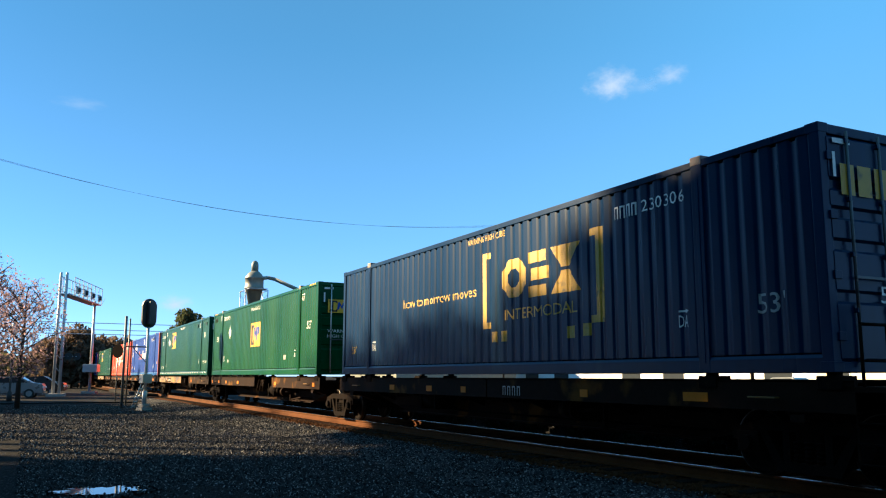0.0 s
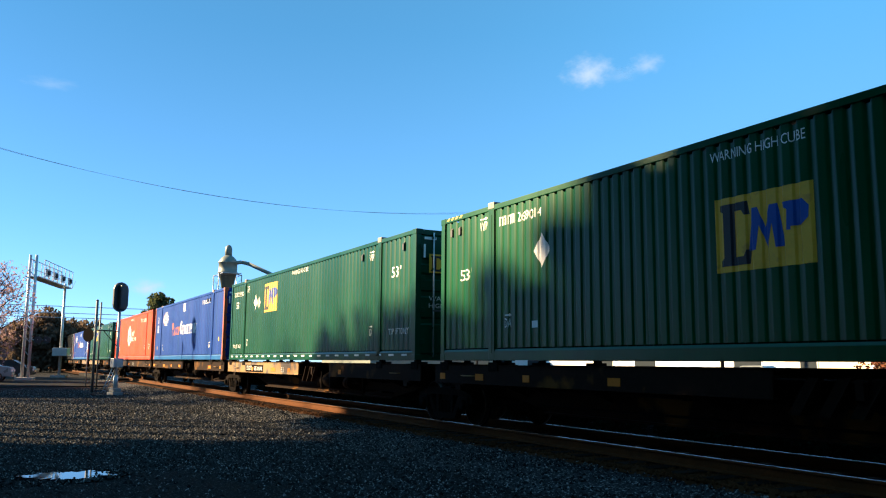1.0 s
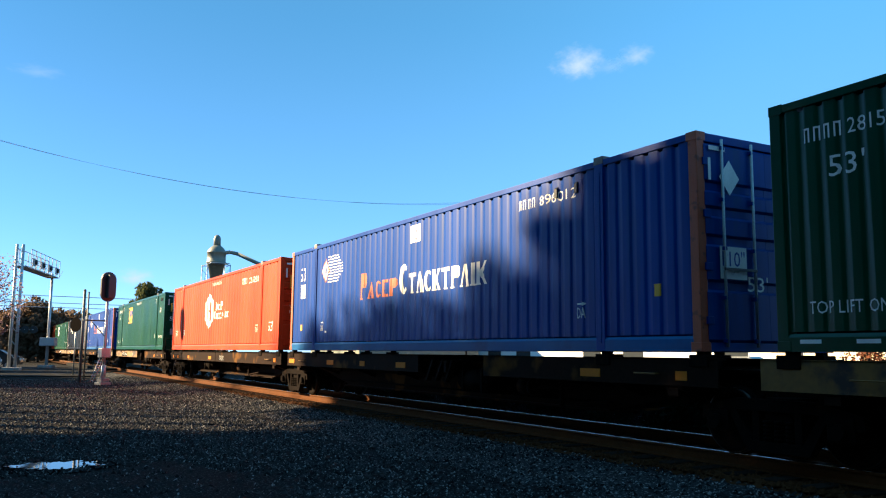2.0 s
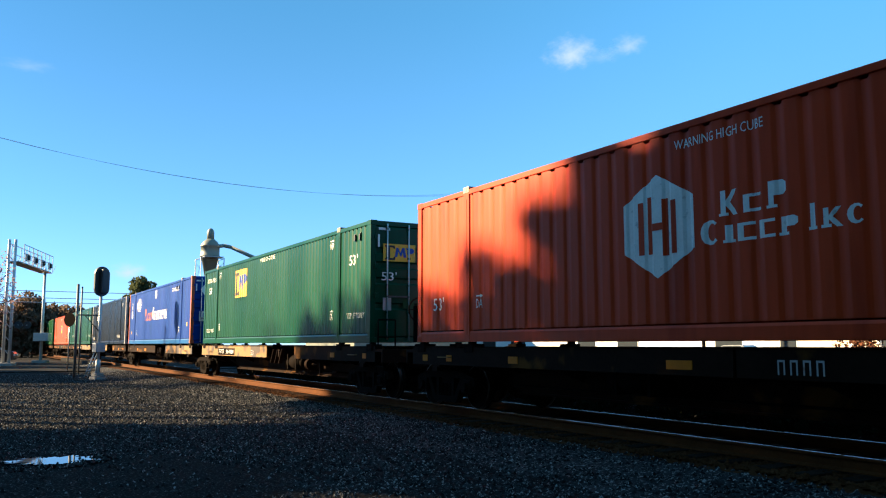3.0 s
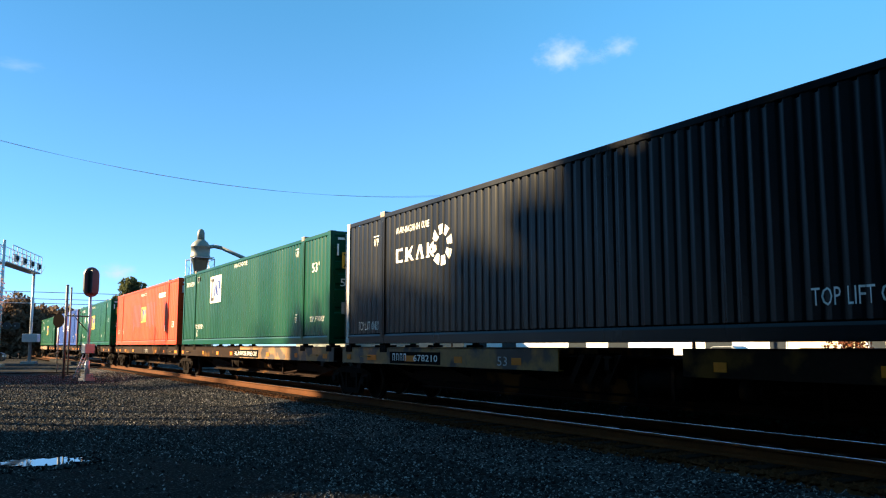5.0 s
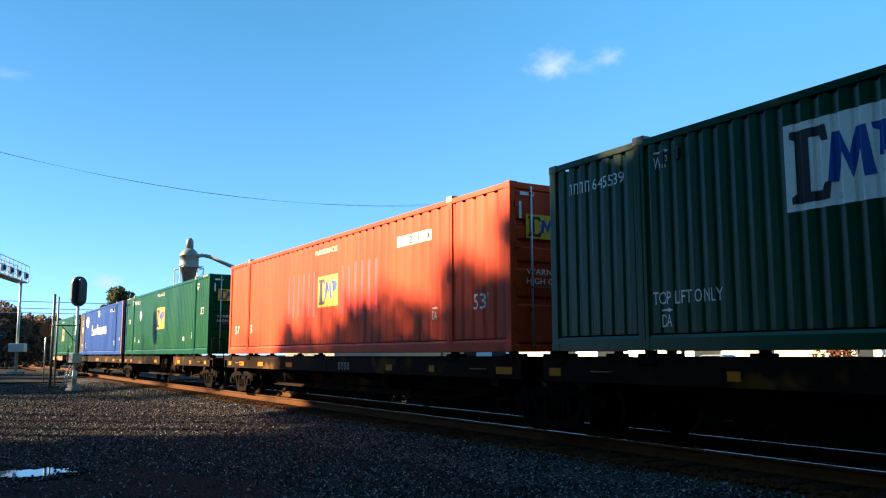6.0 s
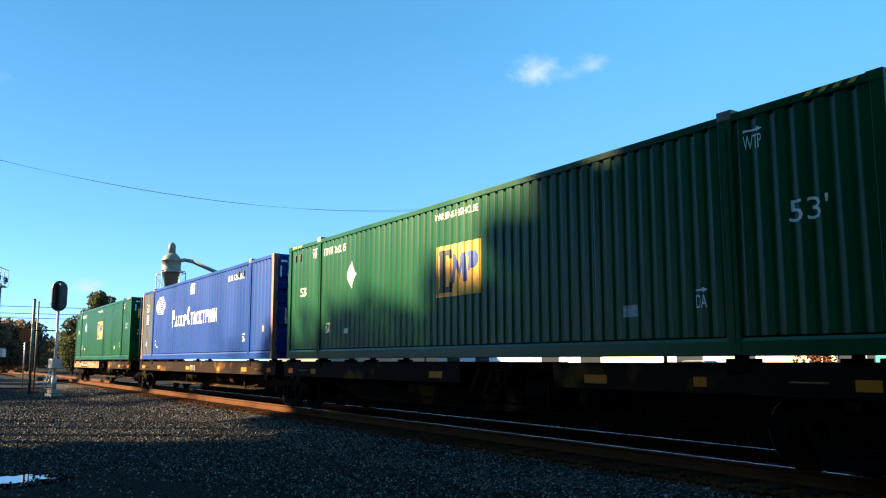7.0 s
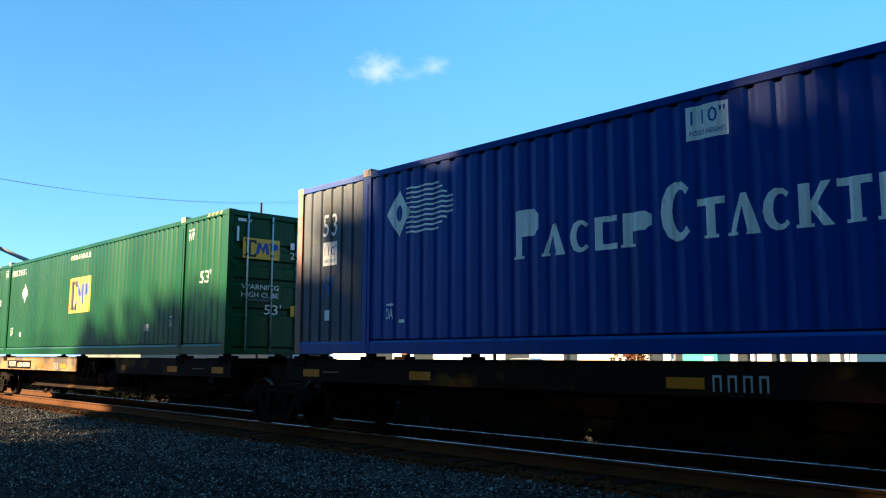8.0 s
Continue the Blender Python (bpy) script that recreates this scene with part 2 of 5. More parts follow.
def mesh(name, bm, material):
    me = bpy.data.meshes.new(name)
    bm.normal_update()
    bm.to_mesh(me)
    bm.free()
    me.materials.append(material)
    return me


def link(name, me, parent=None, label="", m=None):
    ob = new(name, me)
    ob.parent = parent
    if m is not None:
        ob.matrix_basis = m
    if label:
        ob["label"] = label
    return ob


def part(name, bm, material, parent, label="", m=None):
    return link(name, mesh(name, bm, material), parent, label, m)


MADE = {}


def shared(key, build, material):
    """One mesh for all alike parts."""
    key = (*key, material.name)
    if key not in MADE:
        MADE[key] = mesh(key[0], build(), material)
    return MADE[key]


def thing(name, label, category, group="", kind="", m=None):
    ob = new(name)
    if m is not None:
        ob.matrix_basis = m
    return tagged(ob, label, category, group, kind)


def raw_mesh(name, verts, faces, material, smooth=False):
    me = bpy.data.meshes.new(name)
    me.from_pydata(verts, [], faces)
    me.materials.append(material)
    if smooth:
        me.polygons.foreach_set("use_smooth", [True] * len(me.polygons))
    me.update()
    return me

# ---- ground, road and track ----
RAIL_Z, TRACK_Y, DECK_Z = 0.360, 9.351, 1.650


def hump(x, y):
    """Ground height: a gravel lot, nearly flat, with low swells."""
    near = max(0.0, 1 - abs(x + 20) / 90) * max(0.0, 1 - abs(y) / 60)
    return near * (0.05 * noise.noise(Vector((x * 0.25, y * 0.25, 1.0))) + 0.05 * noise.noise(Vector((x * 0.08, y * 0.11, 4.0)))) - 0.02


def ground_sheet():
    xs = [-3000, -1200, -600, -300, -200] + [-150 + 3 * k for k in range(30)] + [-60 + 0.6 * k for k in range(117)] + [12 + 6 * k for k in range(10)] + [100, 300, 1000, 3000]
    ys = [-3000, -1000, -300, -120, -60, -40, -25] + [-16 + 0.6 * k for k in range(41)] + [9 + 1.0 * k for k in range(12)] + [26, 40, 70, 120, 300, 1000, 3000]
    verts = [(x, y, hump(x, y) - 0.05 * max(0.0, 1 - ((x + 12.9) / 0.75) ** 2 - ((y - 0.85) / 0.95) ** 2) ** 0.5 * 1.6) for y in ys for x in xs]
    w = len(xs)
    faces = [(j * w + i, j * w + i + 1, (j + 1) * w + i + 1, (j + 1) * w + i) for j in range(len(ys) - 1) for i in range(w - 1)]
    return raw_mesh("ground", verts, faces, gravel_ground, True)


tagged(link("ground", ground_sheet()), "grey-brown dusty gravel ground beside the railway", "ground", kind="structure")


def bed(name, prof, material, x0, x1, step):
    """A long bank with the outline prof (y, z), slightly uneven along its length."""
    n = int((x1 - x0) / step)
    verts = [(x0 + step * i, y + 0.05 * noise.noise(Vector((x0 + step * i, y * 3, 2.0))), z + 0.025 * noise.noise(Vector((i * step * 0.9, y * 2.0, 7.0))))
             for i in range(n + 1) for y, z in prof]
    w = len(prof)
    faces = [(i * w + j, (i + 1) * w + j, (i + 1) * w + j + 1, i * w + j + 1) for i in range(n) for j in range(w - 1)]
    return raw_mesh(name, verts, faces, material, True)


SHOULDER = [(5.9, -0.06), (6.5, 0.02), (7.1, 0.08), (7.5, 0.11), (7.75, 0.125)]
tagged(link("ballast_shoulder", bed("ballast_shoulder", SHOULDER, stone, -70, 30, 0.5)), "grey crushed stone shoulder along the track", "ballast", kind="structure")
CROWN = [(7.72, 0.13), (8.0, 0.165), (8.4, 0.165), (9.4, 0.155), (10.4, 0.165), (11.0, 0.145), (11.7, 0.05), (12.4, -0.06)]
tagged(link("ballast_bed", bed("ballast_bed", CROWN, rust_ballast, -330, 230, 0.5)), "rust-brown stained ballast between and beside the rails", "ballast", kind="structure")

RAIL_PROF = [(-0.07, 0.0), (0.07, 0.0), (0.07, 0.015), (0.012, 0.035), (0.012, 0.125), (0.036, 0.14), (0.036, 0.168), (-0.036, 0.168), (-0.036, 0.14), (-0.012, 0.125), (-0.012, 0.035), (-0.07, 0.015)]
for ry in (TRACK_Y - 0.7525, TRACK_Y + 0.7525):
    rail = tagged(link("rail", mesh("rail", slab(bmesh.new(), RAIL_PROF, "x", -330, 230), rail_side), m=pose(0, ry, RAIL_Z - 0.172)),
                  "rusty steel rail with a polished head", "rail", group="rails of the track")
    part("rail_head", box(bmesh.new(), -330, 230, -0.010, 0.010, 0.168, 0.172), rail_top, rail, "bright polished running surface")


def tie_mesh():
    return box(bmesh.new(), -0.115, 0.115, -1.3, 1.3, -0.17, 0.0, 0.012)


for k in range(150):
    x = -70 + 0.55 * k
    tagged(link("railroad_tie", shared(("railroad_tie",), tie_mesh, tie_wood), m=pose(x + random.uniform(-0.03, 0.03), TRACK_Y + random.uniform(-0.03, 0.03), 0.188, 0, 0, random.uniform(-1, 1))),
           "dark creosoted timber tie bedded in ballast", "railroad tie", group="ties under the rails")

tagged(link("road", mesh("road", box(bmesh.new(), -92, -54, -60, 7.6, -0.06, 0.05), asphalt)), "dark worn asphalt road leading to the level crossing", "road", kind="structure")
tagged(link("crossing_panel", mesh("crossing_panel", box(bmesh.new(), -90, -62, 7.62, 8.50, 0.05, 0.33, 0.01), asphalt)), "dark level crossing panel beside the rail", "crossing panel", kind="structure")
tagged(link("road_beyond", mesh("road_beyond", box(bmesh.new(), -92, -56, 11.8, 90, -0.06, 0.04), asphalt)), "asphalt road beyond the level crossing", "road", kind="structure")


def puddle_mesh():
    pts = []
    for k in range(90):
        a = k * math.tau / 90
        r = 1 + 0.6 * noise.noise(Vector((math.cos(a) * 2.6, math.sin(a) * 2.6, 3.0))) + 0.35 * noise.noise(Vector((math.cos(a) * 8, math.sin(a) * 8, 1.0)))
        pts.append((-12.9 + 0.42 * r * math.cos(a), 1.02 + 0.50 * r * math.sin(a)))
    return slab(bmesh.new(), pts, "z", -0.05, 0.0)


tagged(link("puddle", mesh("puddle", puddle_mesh(), water), m=pose(0, 0, 0.006)), "small puddle of still water mirroring the sky", "puddle", kind="structure")


def stones(count, x0, x1, y0, y1, size, material, name, label, top):
    """Loose stones as small uneven lumps, all in one mesh."""
    rng = np.random.default_rng(len(name) + count)
    base = np.array([(1, 0, 0), (-1, 0, 0), (0, 1, 0), (0, -1, 0), (0, 0, 1), (0, 0, -1)], float)
    tri = np.array([(0, 2, 4), (2, 1, 4), (1, 3, 4), (3, 0, 4), (2, 0, 5), (1, 2, 5), (3, 1, 5), (0, 3, 5)])
    px, py = rng.uniform(x0, x1, count), rng.uniform(y0, y1, count)
    keep = ((px + 12.9) / 0.40) ** 2 + ((py - 1.02) / 0.50) ** 2 > rng.uniform(0.4, 1.1, count)
    bare = (px > -12.4 + 0.5 * np.sin(py * 2.1)) & (py < 3.2 + 0.4 * np.sin(px * 1.7))      # trodden earth with few stones
    keep &= ~bare | (rng.uniform(size=count) < 0.15)
    px, py = px[keep], py[keep]
    pz = np.array([top(a, b) for a, b in zip(px, py)])
    s = size * rng.uniform(0.5, 1.5, (len(px), 1, 1))
    v = base[None] * s * rng.uniform(0.6, 1.3, (len(px), 6, 3)) * np.array([1, 1, 0.75])
    ang = rng.uniform(0, math.tau, len(px))
    c, sn = np.cos(ang)[:, None], np.sin(ang)[:, None]
    v = np.stack([v[..., 0] * c - v[..., 1] * sn, v[..., 0] * sn + v[..., 1] * c, v[..., 2]], -1)
    v += np.stack([px, py, pz], -1)[:, None]
    f = tri[None] + 6 * np.arange(len(px))[:, None, None]
    tagged(link(name, raw_mesh(name, v.reshape(-1, 3).tolist(), f.reshape(-1, 3).tolist(), material)), label, "gravel", kind="stuff")


def shoulder_z(x, y):
    return float(np.interp(y, [p[0] for p in SHOULDER], [p[1] for p in SHOULDER])) if y > 6.0 else hump(x, y)


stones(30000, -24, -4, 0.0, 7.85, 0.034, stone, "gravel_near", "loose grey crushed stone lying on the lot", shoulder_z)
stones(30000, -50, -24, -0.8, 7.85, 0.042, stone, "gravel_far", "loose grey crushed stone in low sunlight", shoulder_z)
stones(5000, -45, -4, 7.8, 8.55, 0.035, rust_ballast, "ballast_stones", "rust-stained stones against the rail", lambda x, y: 0.165)

# ---- the train: containers ----
LEN, HALF, TALL = 16.15, 1.295, 2.896
PANELS = ((0.13, 1.88), (2.08, 14.07), (14.27, 16.02))


def corrugation(pitch, deep):
    """Breaks (x, inward depth) of the corrugated side along the whole container."""
    out = []
    for a, b in PANELS:
        n = max(1, round((b - a) / pitch))
        p = (b - a) / n
        for k in range(n):
            x = a + k * p
            out += [(x, deep if k else 0.0), (x + 0.22 * p, deep), (x + 0.34 * p, 0.0), (x + 0.42 * p, 0.0), (x + 0.80 * p, 0.0), (x + 0.88 * p, 0.0), (x + p - 1e-4, deep)]
        out.append((b, 0.0))
    return out


CORR = {"fine": corrugation(0.235, 0.020), "broad": corrugation(0.30, 0.019), "wide": corrugation(0.36, 0.022), "soft": corrugation(0.235, 0.017)}


def side_mesh(shape, sign):
    bm = bmesh.new()
    prev = None
    breaks = CORR[shape]
    for x, d in breaks:
        y = sign * (HALF - 0.018 - d)
        # lower edge lifted to draw a shadow line above the bottom rail
        pair = (bm.verts.new((x, y, 0.222)), bm.verts.new((x, y, 2.80 if d == 0 else 2.755)))      # pressed bays cut short, so the slit draws a shadow line under the rail
        if prev and x > prev[0]:
            f = bm.faces.new((prev[1][0], pair[0], pair[1], prev[1][1]) if sign < 0 else (pair[0], prev[1][0], prev[1][1], pair[1]))
            f.smooth = True
        prev = (x, pair)
    return bm


def corr_depth(shape, x):
    br = CORR[shape]
    return float(np.interp(x, [b[0] for b in br], [b[1] for b in br]))


def bottom_rail():
    bm = slab(bmesh.new(), [(-HALF, 0.0), (-HALF + 0.10, 0.0), (-HALF + 0.10, 0.03), (-HALF + 0.03, 0.03), (-HALF + 0.03, 0.17), (-HALF + 0.06, 0.20),
                            (-HALF + 0.02, 0.20), (-HALF, 0.16)], "x", 0.13, 16.02)
    for k in range(26):
        box(bm, 0.5 + 0.6 * k, 0.53 + 0.6 * k, -HALF + 0.03, -HALF + 0.09, 0.03, 0.17)
    return bm


def top_rail():
    return box(bmesh.new(), 0.10, 16.05, -HALF, -HALF + 0.06, 2.79, TALL - 0.01, 0.008)


def roof_mesh():
    bm = bmesh.new()
    n = 54
    prev = None
    for k in range(n * 2 + 1):
        x = 0.1 + (LEN - 0.2) * k / (n * 2)
        z = TALL - 0.012 - (0.015 if k % 2 else 0.0)
        pair = (bm.verts.new((x, -HALF + 0.05, z)), bm.verts.new((x, HALF - 0.05, z)))
        if prev:
            bm.faces.new((prev[0], pair[0], pair[1], prev[1]))
        prev = pair
    return bm


def post_mesh():
    """An intermediate lifting post with its raised top plate."""
    bm = box(bmesh.new(), -0.10, 0.10, -HALF - 0.004, -HALF + 0.09, 0.0, TALL, 0.008)
    box(bm, -0.03, 0.03, -HALF - 0.012, -HALF, 0.12, 2.7, 0.004)
    return bm


def lift_casting():
    bm = box(bmesh.new(), -0.105, 0.105, -HALF - 0.008, -HALF + 0.15, TALL - 0.075, TALL + 0.045, 0.008)
    box(bm, -0.035, 0.035, -HALF - 0.011, -HALF, TALL - 0.045, TALL + 0.015)
    return bm


def corner_post():
    bm = box(bmesh.new(), 0.0, 0.15, -HALF, -HALF + 0.14, 0.0, TALL - 0.02, 0.01)
    box(bm, -0.005, 0.18, -HALF - 0.005, -HALF + 0.165, 0.0, 0.118, 0.006)
    box(bm, -0.005, 0.18, -HALF - 0.005, -HALF + 0.165, TALL - 0.118, TALL, 0.006)
    return bm


def door_leaf():
    """One steel door: frame with four pressed bands, in its own space, hinge at y = 0."""
    prof = [(-0.05, 2.76), (-0.05, 0.12)]
    for z0, z1 in ((0.12, 0.80), (0.90, 1.40), (1.50, 1.78), (1.88, 2.12), (2.22, 2.76)):
        prof += [(-0.005, z0), (0.028, z0 + 0.035), (0.028, z1 - 0.035), (-0.005, z1)]
    bm = slab(bmesh.new(), prof, "y", 0.0, 1.165)
    for y in (0.30, 0.87):
        for z in (0.14, 0.7, 1.35, 2.0, 2.70):
            box(bm, 0.02, 0.075, y - 0.035, y + 0.035, z - 0.025, z + 0.025)
    return bm


def lock_rod():
    return rod(bmesh.new(), (0.06, 0, 0.06), (0.06, 0, 2.82), 0.019, n=8)


def lock_handle():
    return box(bmesh.new(), 0.065, 0.085, -0.02, 0.36, -0.018, 0.018, 0.005)


def hinge():
    return box(bmesh.new(), -0.01, 0.045, -0.03, 0.09, -0.05, 0.05, 0.006)


def door_sill():
    return box(bmesh.new(), 0.0, 0.12, -HALF + 0.14, HALF - 0.14, 0.0, 0.115, 0.008)


def door_header():
    return box(bmesh.new(), 0.0, 0.12, -HALF + 0.14, HALF - 0.14, 2.77, TALL - 0.01, 0.008)


def floor_mesh():
    bm = box(bmesh.new(), 0.1, 16.05, -HALF + 0.1, HALF - 0.1, 0.09, 0.15)
    for k in range(27):
        box(bm, 0.4 + 0.59 * k, 0.45 + 0.59 * k, -HALF + 0.1, HALF - 0.1, 0.02, 0.09)
    return bm


# markings: outlines in the plane of the side (x, z), laid over the corrugation
def outlines_mesh(key, polys, material, shape):
    """Painted shapes that follow the corrugated side at 3 mm."""
    key = (key, shape, material.name)
    if key in MADE:
        return MADE[key]
    bm = bmesh.new()
    for pts in polys:
        try:
            bm.faces.new([bm.verts.new((x, 0, z)) for x, z in pts])
        except ValueError:
            pass
    bmesh.ops.remove_doubles(bm, verts=bm.verts[:], dist=1e-4)
    return over_corrugation(key, bm, material, shape)


def over_corrugation(key, bm, material, shape):
    xs = [v.co.x for v in bm.verts]
    lo, hi = min(xs), max(xs)
    for x, _ in CORR[shape]:
        if lo < x < hi:
            bmesh.ops.bisect_plane(bm, geom=bm.verts[:] + bm.edges[:] + bm.faces[:], plane_co=(x, 0, 0), plane_no=(1, 0, 0), dist=1e-5)
    for v in bm.verts:
        v.co.y = -(HALF - 0.018 - corr_depth(shape, v.co.x)) - 0.003
    for f in bm.faces:
        if f.normal.y > 0:
            f.normal_flip()
    MADE[key] = mesh(key[0].split(":")[0], bm, material)
    return MADE[key]


def text_bm(words, size, width=None):
    cu = bpy.data.curves.new("words", "FONT")
    cu.body, cu.size = words, size / 0.7
    cu.resolution_u = 2
    ob = new("words", cu)
    bpy.context.view_layer.update()
    me = bpy.data.meshes.new_from_object(ob.evaluated_get(bpy.context.evaluated_depsgraph_get()))
    bpy.data.objects.remove(ob)
    bm = bmesh.new()
    bm.from_mesh(me)
    xs = [v.co.x for v in bm.verts]
    lo, hi = min(xs), max(xs)
    k = width / (hi - lo) if width else 1
    for v in bm.verts:
        v.co = Vector(((v.co.x - lo) * k, 0, v.co.y))
    return bm


def words_mesh(words, size, x, z, material, shape, width=None):
    key = ("lettering:%s:%.2f:%.2f:%.2f" % (words, x, z, size), shape, material.name)
    if key in MADE:
        return MADE[key]
    bm = text_bm(words, size, width)
    for v in bm.verts:
        v.co.x += x
        v.co.z += z
    return over_corrugation(key, bm, material, shape)


def end_words(words, size, y, z, material, width=None):
    key = ("lettering:end:%s:%.2f:%.2f" % (words, y, z), material.name)
    if key not in MADE:
        bm = text_bm(words, size, width)
        for v in bm.verts:
            v.co = Vector((LEN + 0.032, y + v.co.x, z + v.co.z))
        MADE[key] = mesh("lettering", bm, material)
    return MADE[key]


def end_shape(key, polys, material, lift=0.03):
    key = (key, material.name, lift)
    if key not in MADE:
        bm = bmesh.new()
        for pts in polys:
            bm.faces.new([bm.verts.new((LEN + lift, y, z)) for y, z in pts])
        for f in bm.faces:
            f.normal_update()
            if f.normal.x < 0:
                f.normal_flip()
        MADE[key] = mesh(key[0].split(":")[0], bm, material)
    return MADE[key]


def rect(x0, z0, x1, z1):
    return [(x0, z0), (x1, z0), (x1, z1), (x0, z1)]


def bars(x, z, size, widths, gap=0.35):
    """Arched strokes, one for each character, standing in for writing that cannot be read or is not lettered."""
    out, at_x = [], x
    t = size * 0.13
    for w in widths:
        a, b = at_x, at_x + size * w
        out.append([(a, z), (a + t, z), (a + t, z + size * 0.86), (b - t, z + size * 0.86), (b - t, z), (b, z), (b, z + size), (a, z + size)])
        at_x += size * (w + gap)
    return out


def patch_shapes(x, z, w, h):
    """The plain dark and blue shapes on a square sign: a heavy bracket, a zigzag band and a hooked block."""
    def at_rel(*pts):
        return [(x + u * w, z + v * h) for u, v in pts]
    a = [at_rel((0.05, 0.08), (0.36, 0.08), (0.38, 0.27), (0.33, 0.27), (0.30, 0.19), (0.21, 0.19), (0.21, 0.80), (0.29, 0.80), (0.32, 0.73), (0.37, 0.73), (0.35, 0.91), (0.05, 0.91), (0.05, 0.83), (0.09, 0.80), (0.09, 0.19), (0.05, 0.16))]
    b = [at_rel((0.35, 0.25), (0.43, 0.25), (0.47, 0.56), (0.55, 0.25), (0.60, 0.56), (0.63, 0.25), (0.72, 0.25), (0.66, 0.80), (0.58, 0.80), (0.53, 0.52), (0.46, 0.80), (0.40, 0.80)),
         at_rel((0.74, 0.44), (0.78, 0.44), (0.78, 0.48), (0.88, 0.48), (0.95, 0.56), (0.96, 0.70), (0.90, 0.80), (0.70, 0.80), (0.71, 0.73), (0.75, 0.70))]
    return a, b


def sign_patch(c, shape, x, z, w, h, ground_paint):
    p = link("sign_patch", outlines_mesh("sign_patch:%.2f:%.2f:%.2f" % (x, z, w), [rect(x, z, x + w, z + h)], ground_paint, shape), c, "square painted sign patch")
    a, b = patch_shapes(x, z, w, h)
    link("dark_shape", outlines_mesh("dark_shape:%.2f:%.2f:%.2f" % (x, z, w), a, paint_ink, shape), p, m=pose(0, -0.003, 0))
    link("blue_shape", outlines_mesh("blue_shape:%.2f:%.2f:%.2f" % (x, z, w), b, paint_logo_blue, shape), p, m=pose(0, -0.003, 0))
    return p


def end_patch(c):
    y, z, w, h = -0.98, 1.92, 0.86, 0.42
    p = link("door_sign", end_shape("door_sign:a", [rect(y, z, y + w, z + h)], paint_yellow), c, "yellow sign patch on the door")
    a, b = patch_shapes(y, z, w, h)
    link("dark_shape", end_shape("dark_shape:end", a, paint_ink, 0.033), p)
    link("blue_shape", end_shape("blue_shape:end", b, paint_logo_blue, 0.033), p)


def islands(bm):
    """The separate outlines of a flat mesh, each as a list of its faces."""
    left, out = set(bm.faces), []
    while left:
        todo, got = [left.pop()], []
        while todo:
            f = todo.pop()
            got.append(f)
            near = {g for e in f.edges for g in e.link_faces} & left
            left -= near
            todo += near
        out.append(got)
    return sorted(out, key=lambda fs: min(v.co.x for f in fs for v in f.verts))


def write(c, words, size, x, z, shape, material=None, width=None):
    """Painted words: large ones letter by letter, small stencils as one piece."""
    material = material or paint_white
    if size < 0.2:
        ob = link("lettering", words_mesh(words, size, x, z, material, shape, width), c)
        ob["kind"] = "stuff"
        return
    whole = None
    for k in range(len(words.replace(" ", ""))):
        key = ("letter:%s:%d:%.2f:%.2f:%.2f" % (words, k, x, z, size), shape, material.name)
        if key not in MADE:
            if whole is None:
                whole = text_bm(words, size, width)
                parts = islands(whole)
            bm = bmesh.new()
            made = {}
            for f in parts[k]:
                for v in f.verts:
                    if v not in made:
                        made[v] = bm.verts.new((v.co.x + x, 0, v.co.z + z))
                bm.faces.new([made[v] for v in f.verts])
            over_corrugation(key, bm, material, shape)
        link("letter", MADE[key], c)
    if whole is not None:
        whole.free()


def mark(c, name, polys, shape, material, label=""):
    if name == "stencil_mark" and len(polys) > 1:
        return [mark(c, name, [q], shape, material, label) for q in polys]
    k = "%s:%.2f:%.2f:%d" % (name, polys[0][0][0], polys[0][0][1], len(polys))
    return link(name, outlines_mesh(k, polys, material, shape), c, label)


def lift_mark(c, shape, x, z):
    """A small lifting stencil under an arrow bar."""
    write(c, "WTP" if z > 1 else "DA", 0.17, x, z, shape, width=0.25 if z > 1 else 0.18)
    w = 0.25 if z > 1 else 0.18
    mark(c, "arrow_bar", [[(x, z + 0.21), (x + w - 0.06, z + 0.21), (x + w - 0.06, z + 0.19), (x + w + 0.02, z + 0.222), (x + w - 0.06, z + 0.255), (x + w - 0.06, z + 0.235), (x, z + 0.235)]], shape, paint_white)


def vent_mesh():
    """A small hooded vent with a sloping top."""
    return slab(bmesh.new(), [(-HALF + 0.03, 2.48), (-HALF - 0.012, 2.48), (-HALF - 0.012, 2.62), (-HALF + 0.03, 2.67)], "x", -0.035, 0.035)


def vents(c, *xs):
    for x in xs:
        link("vent", shared(("vent",), vent_mesh, paint_ink), c, "small dark hooded vent", m=pose(x, 0, 0))


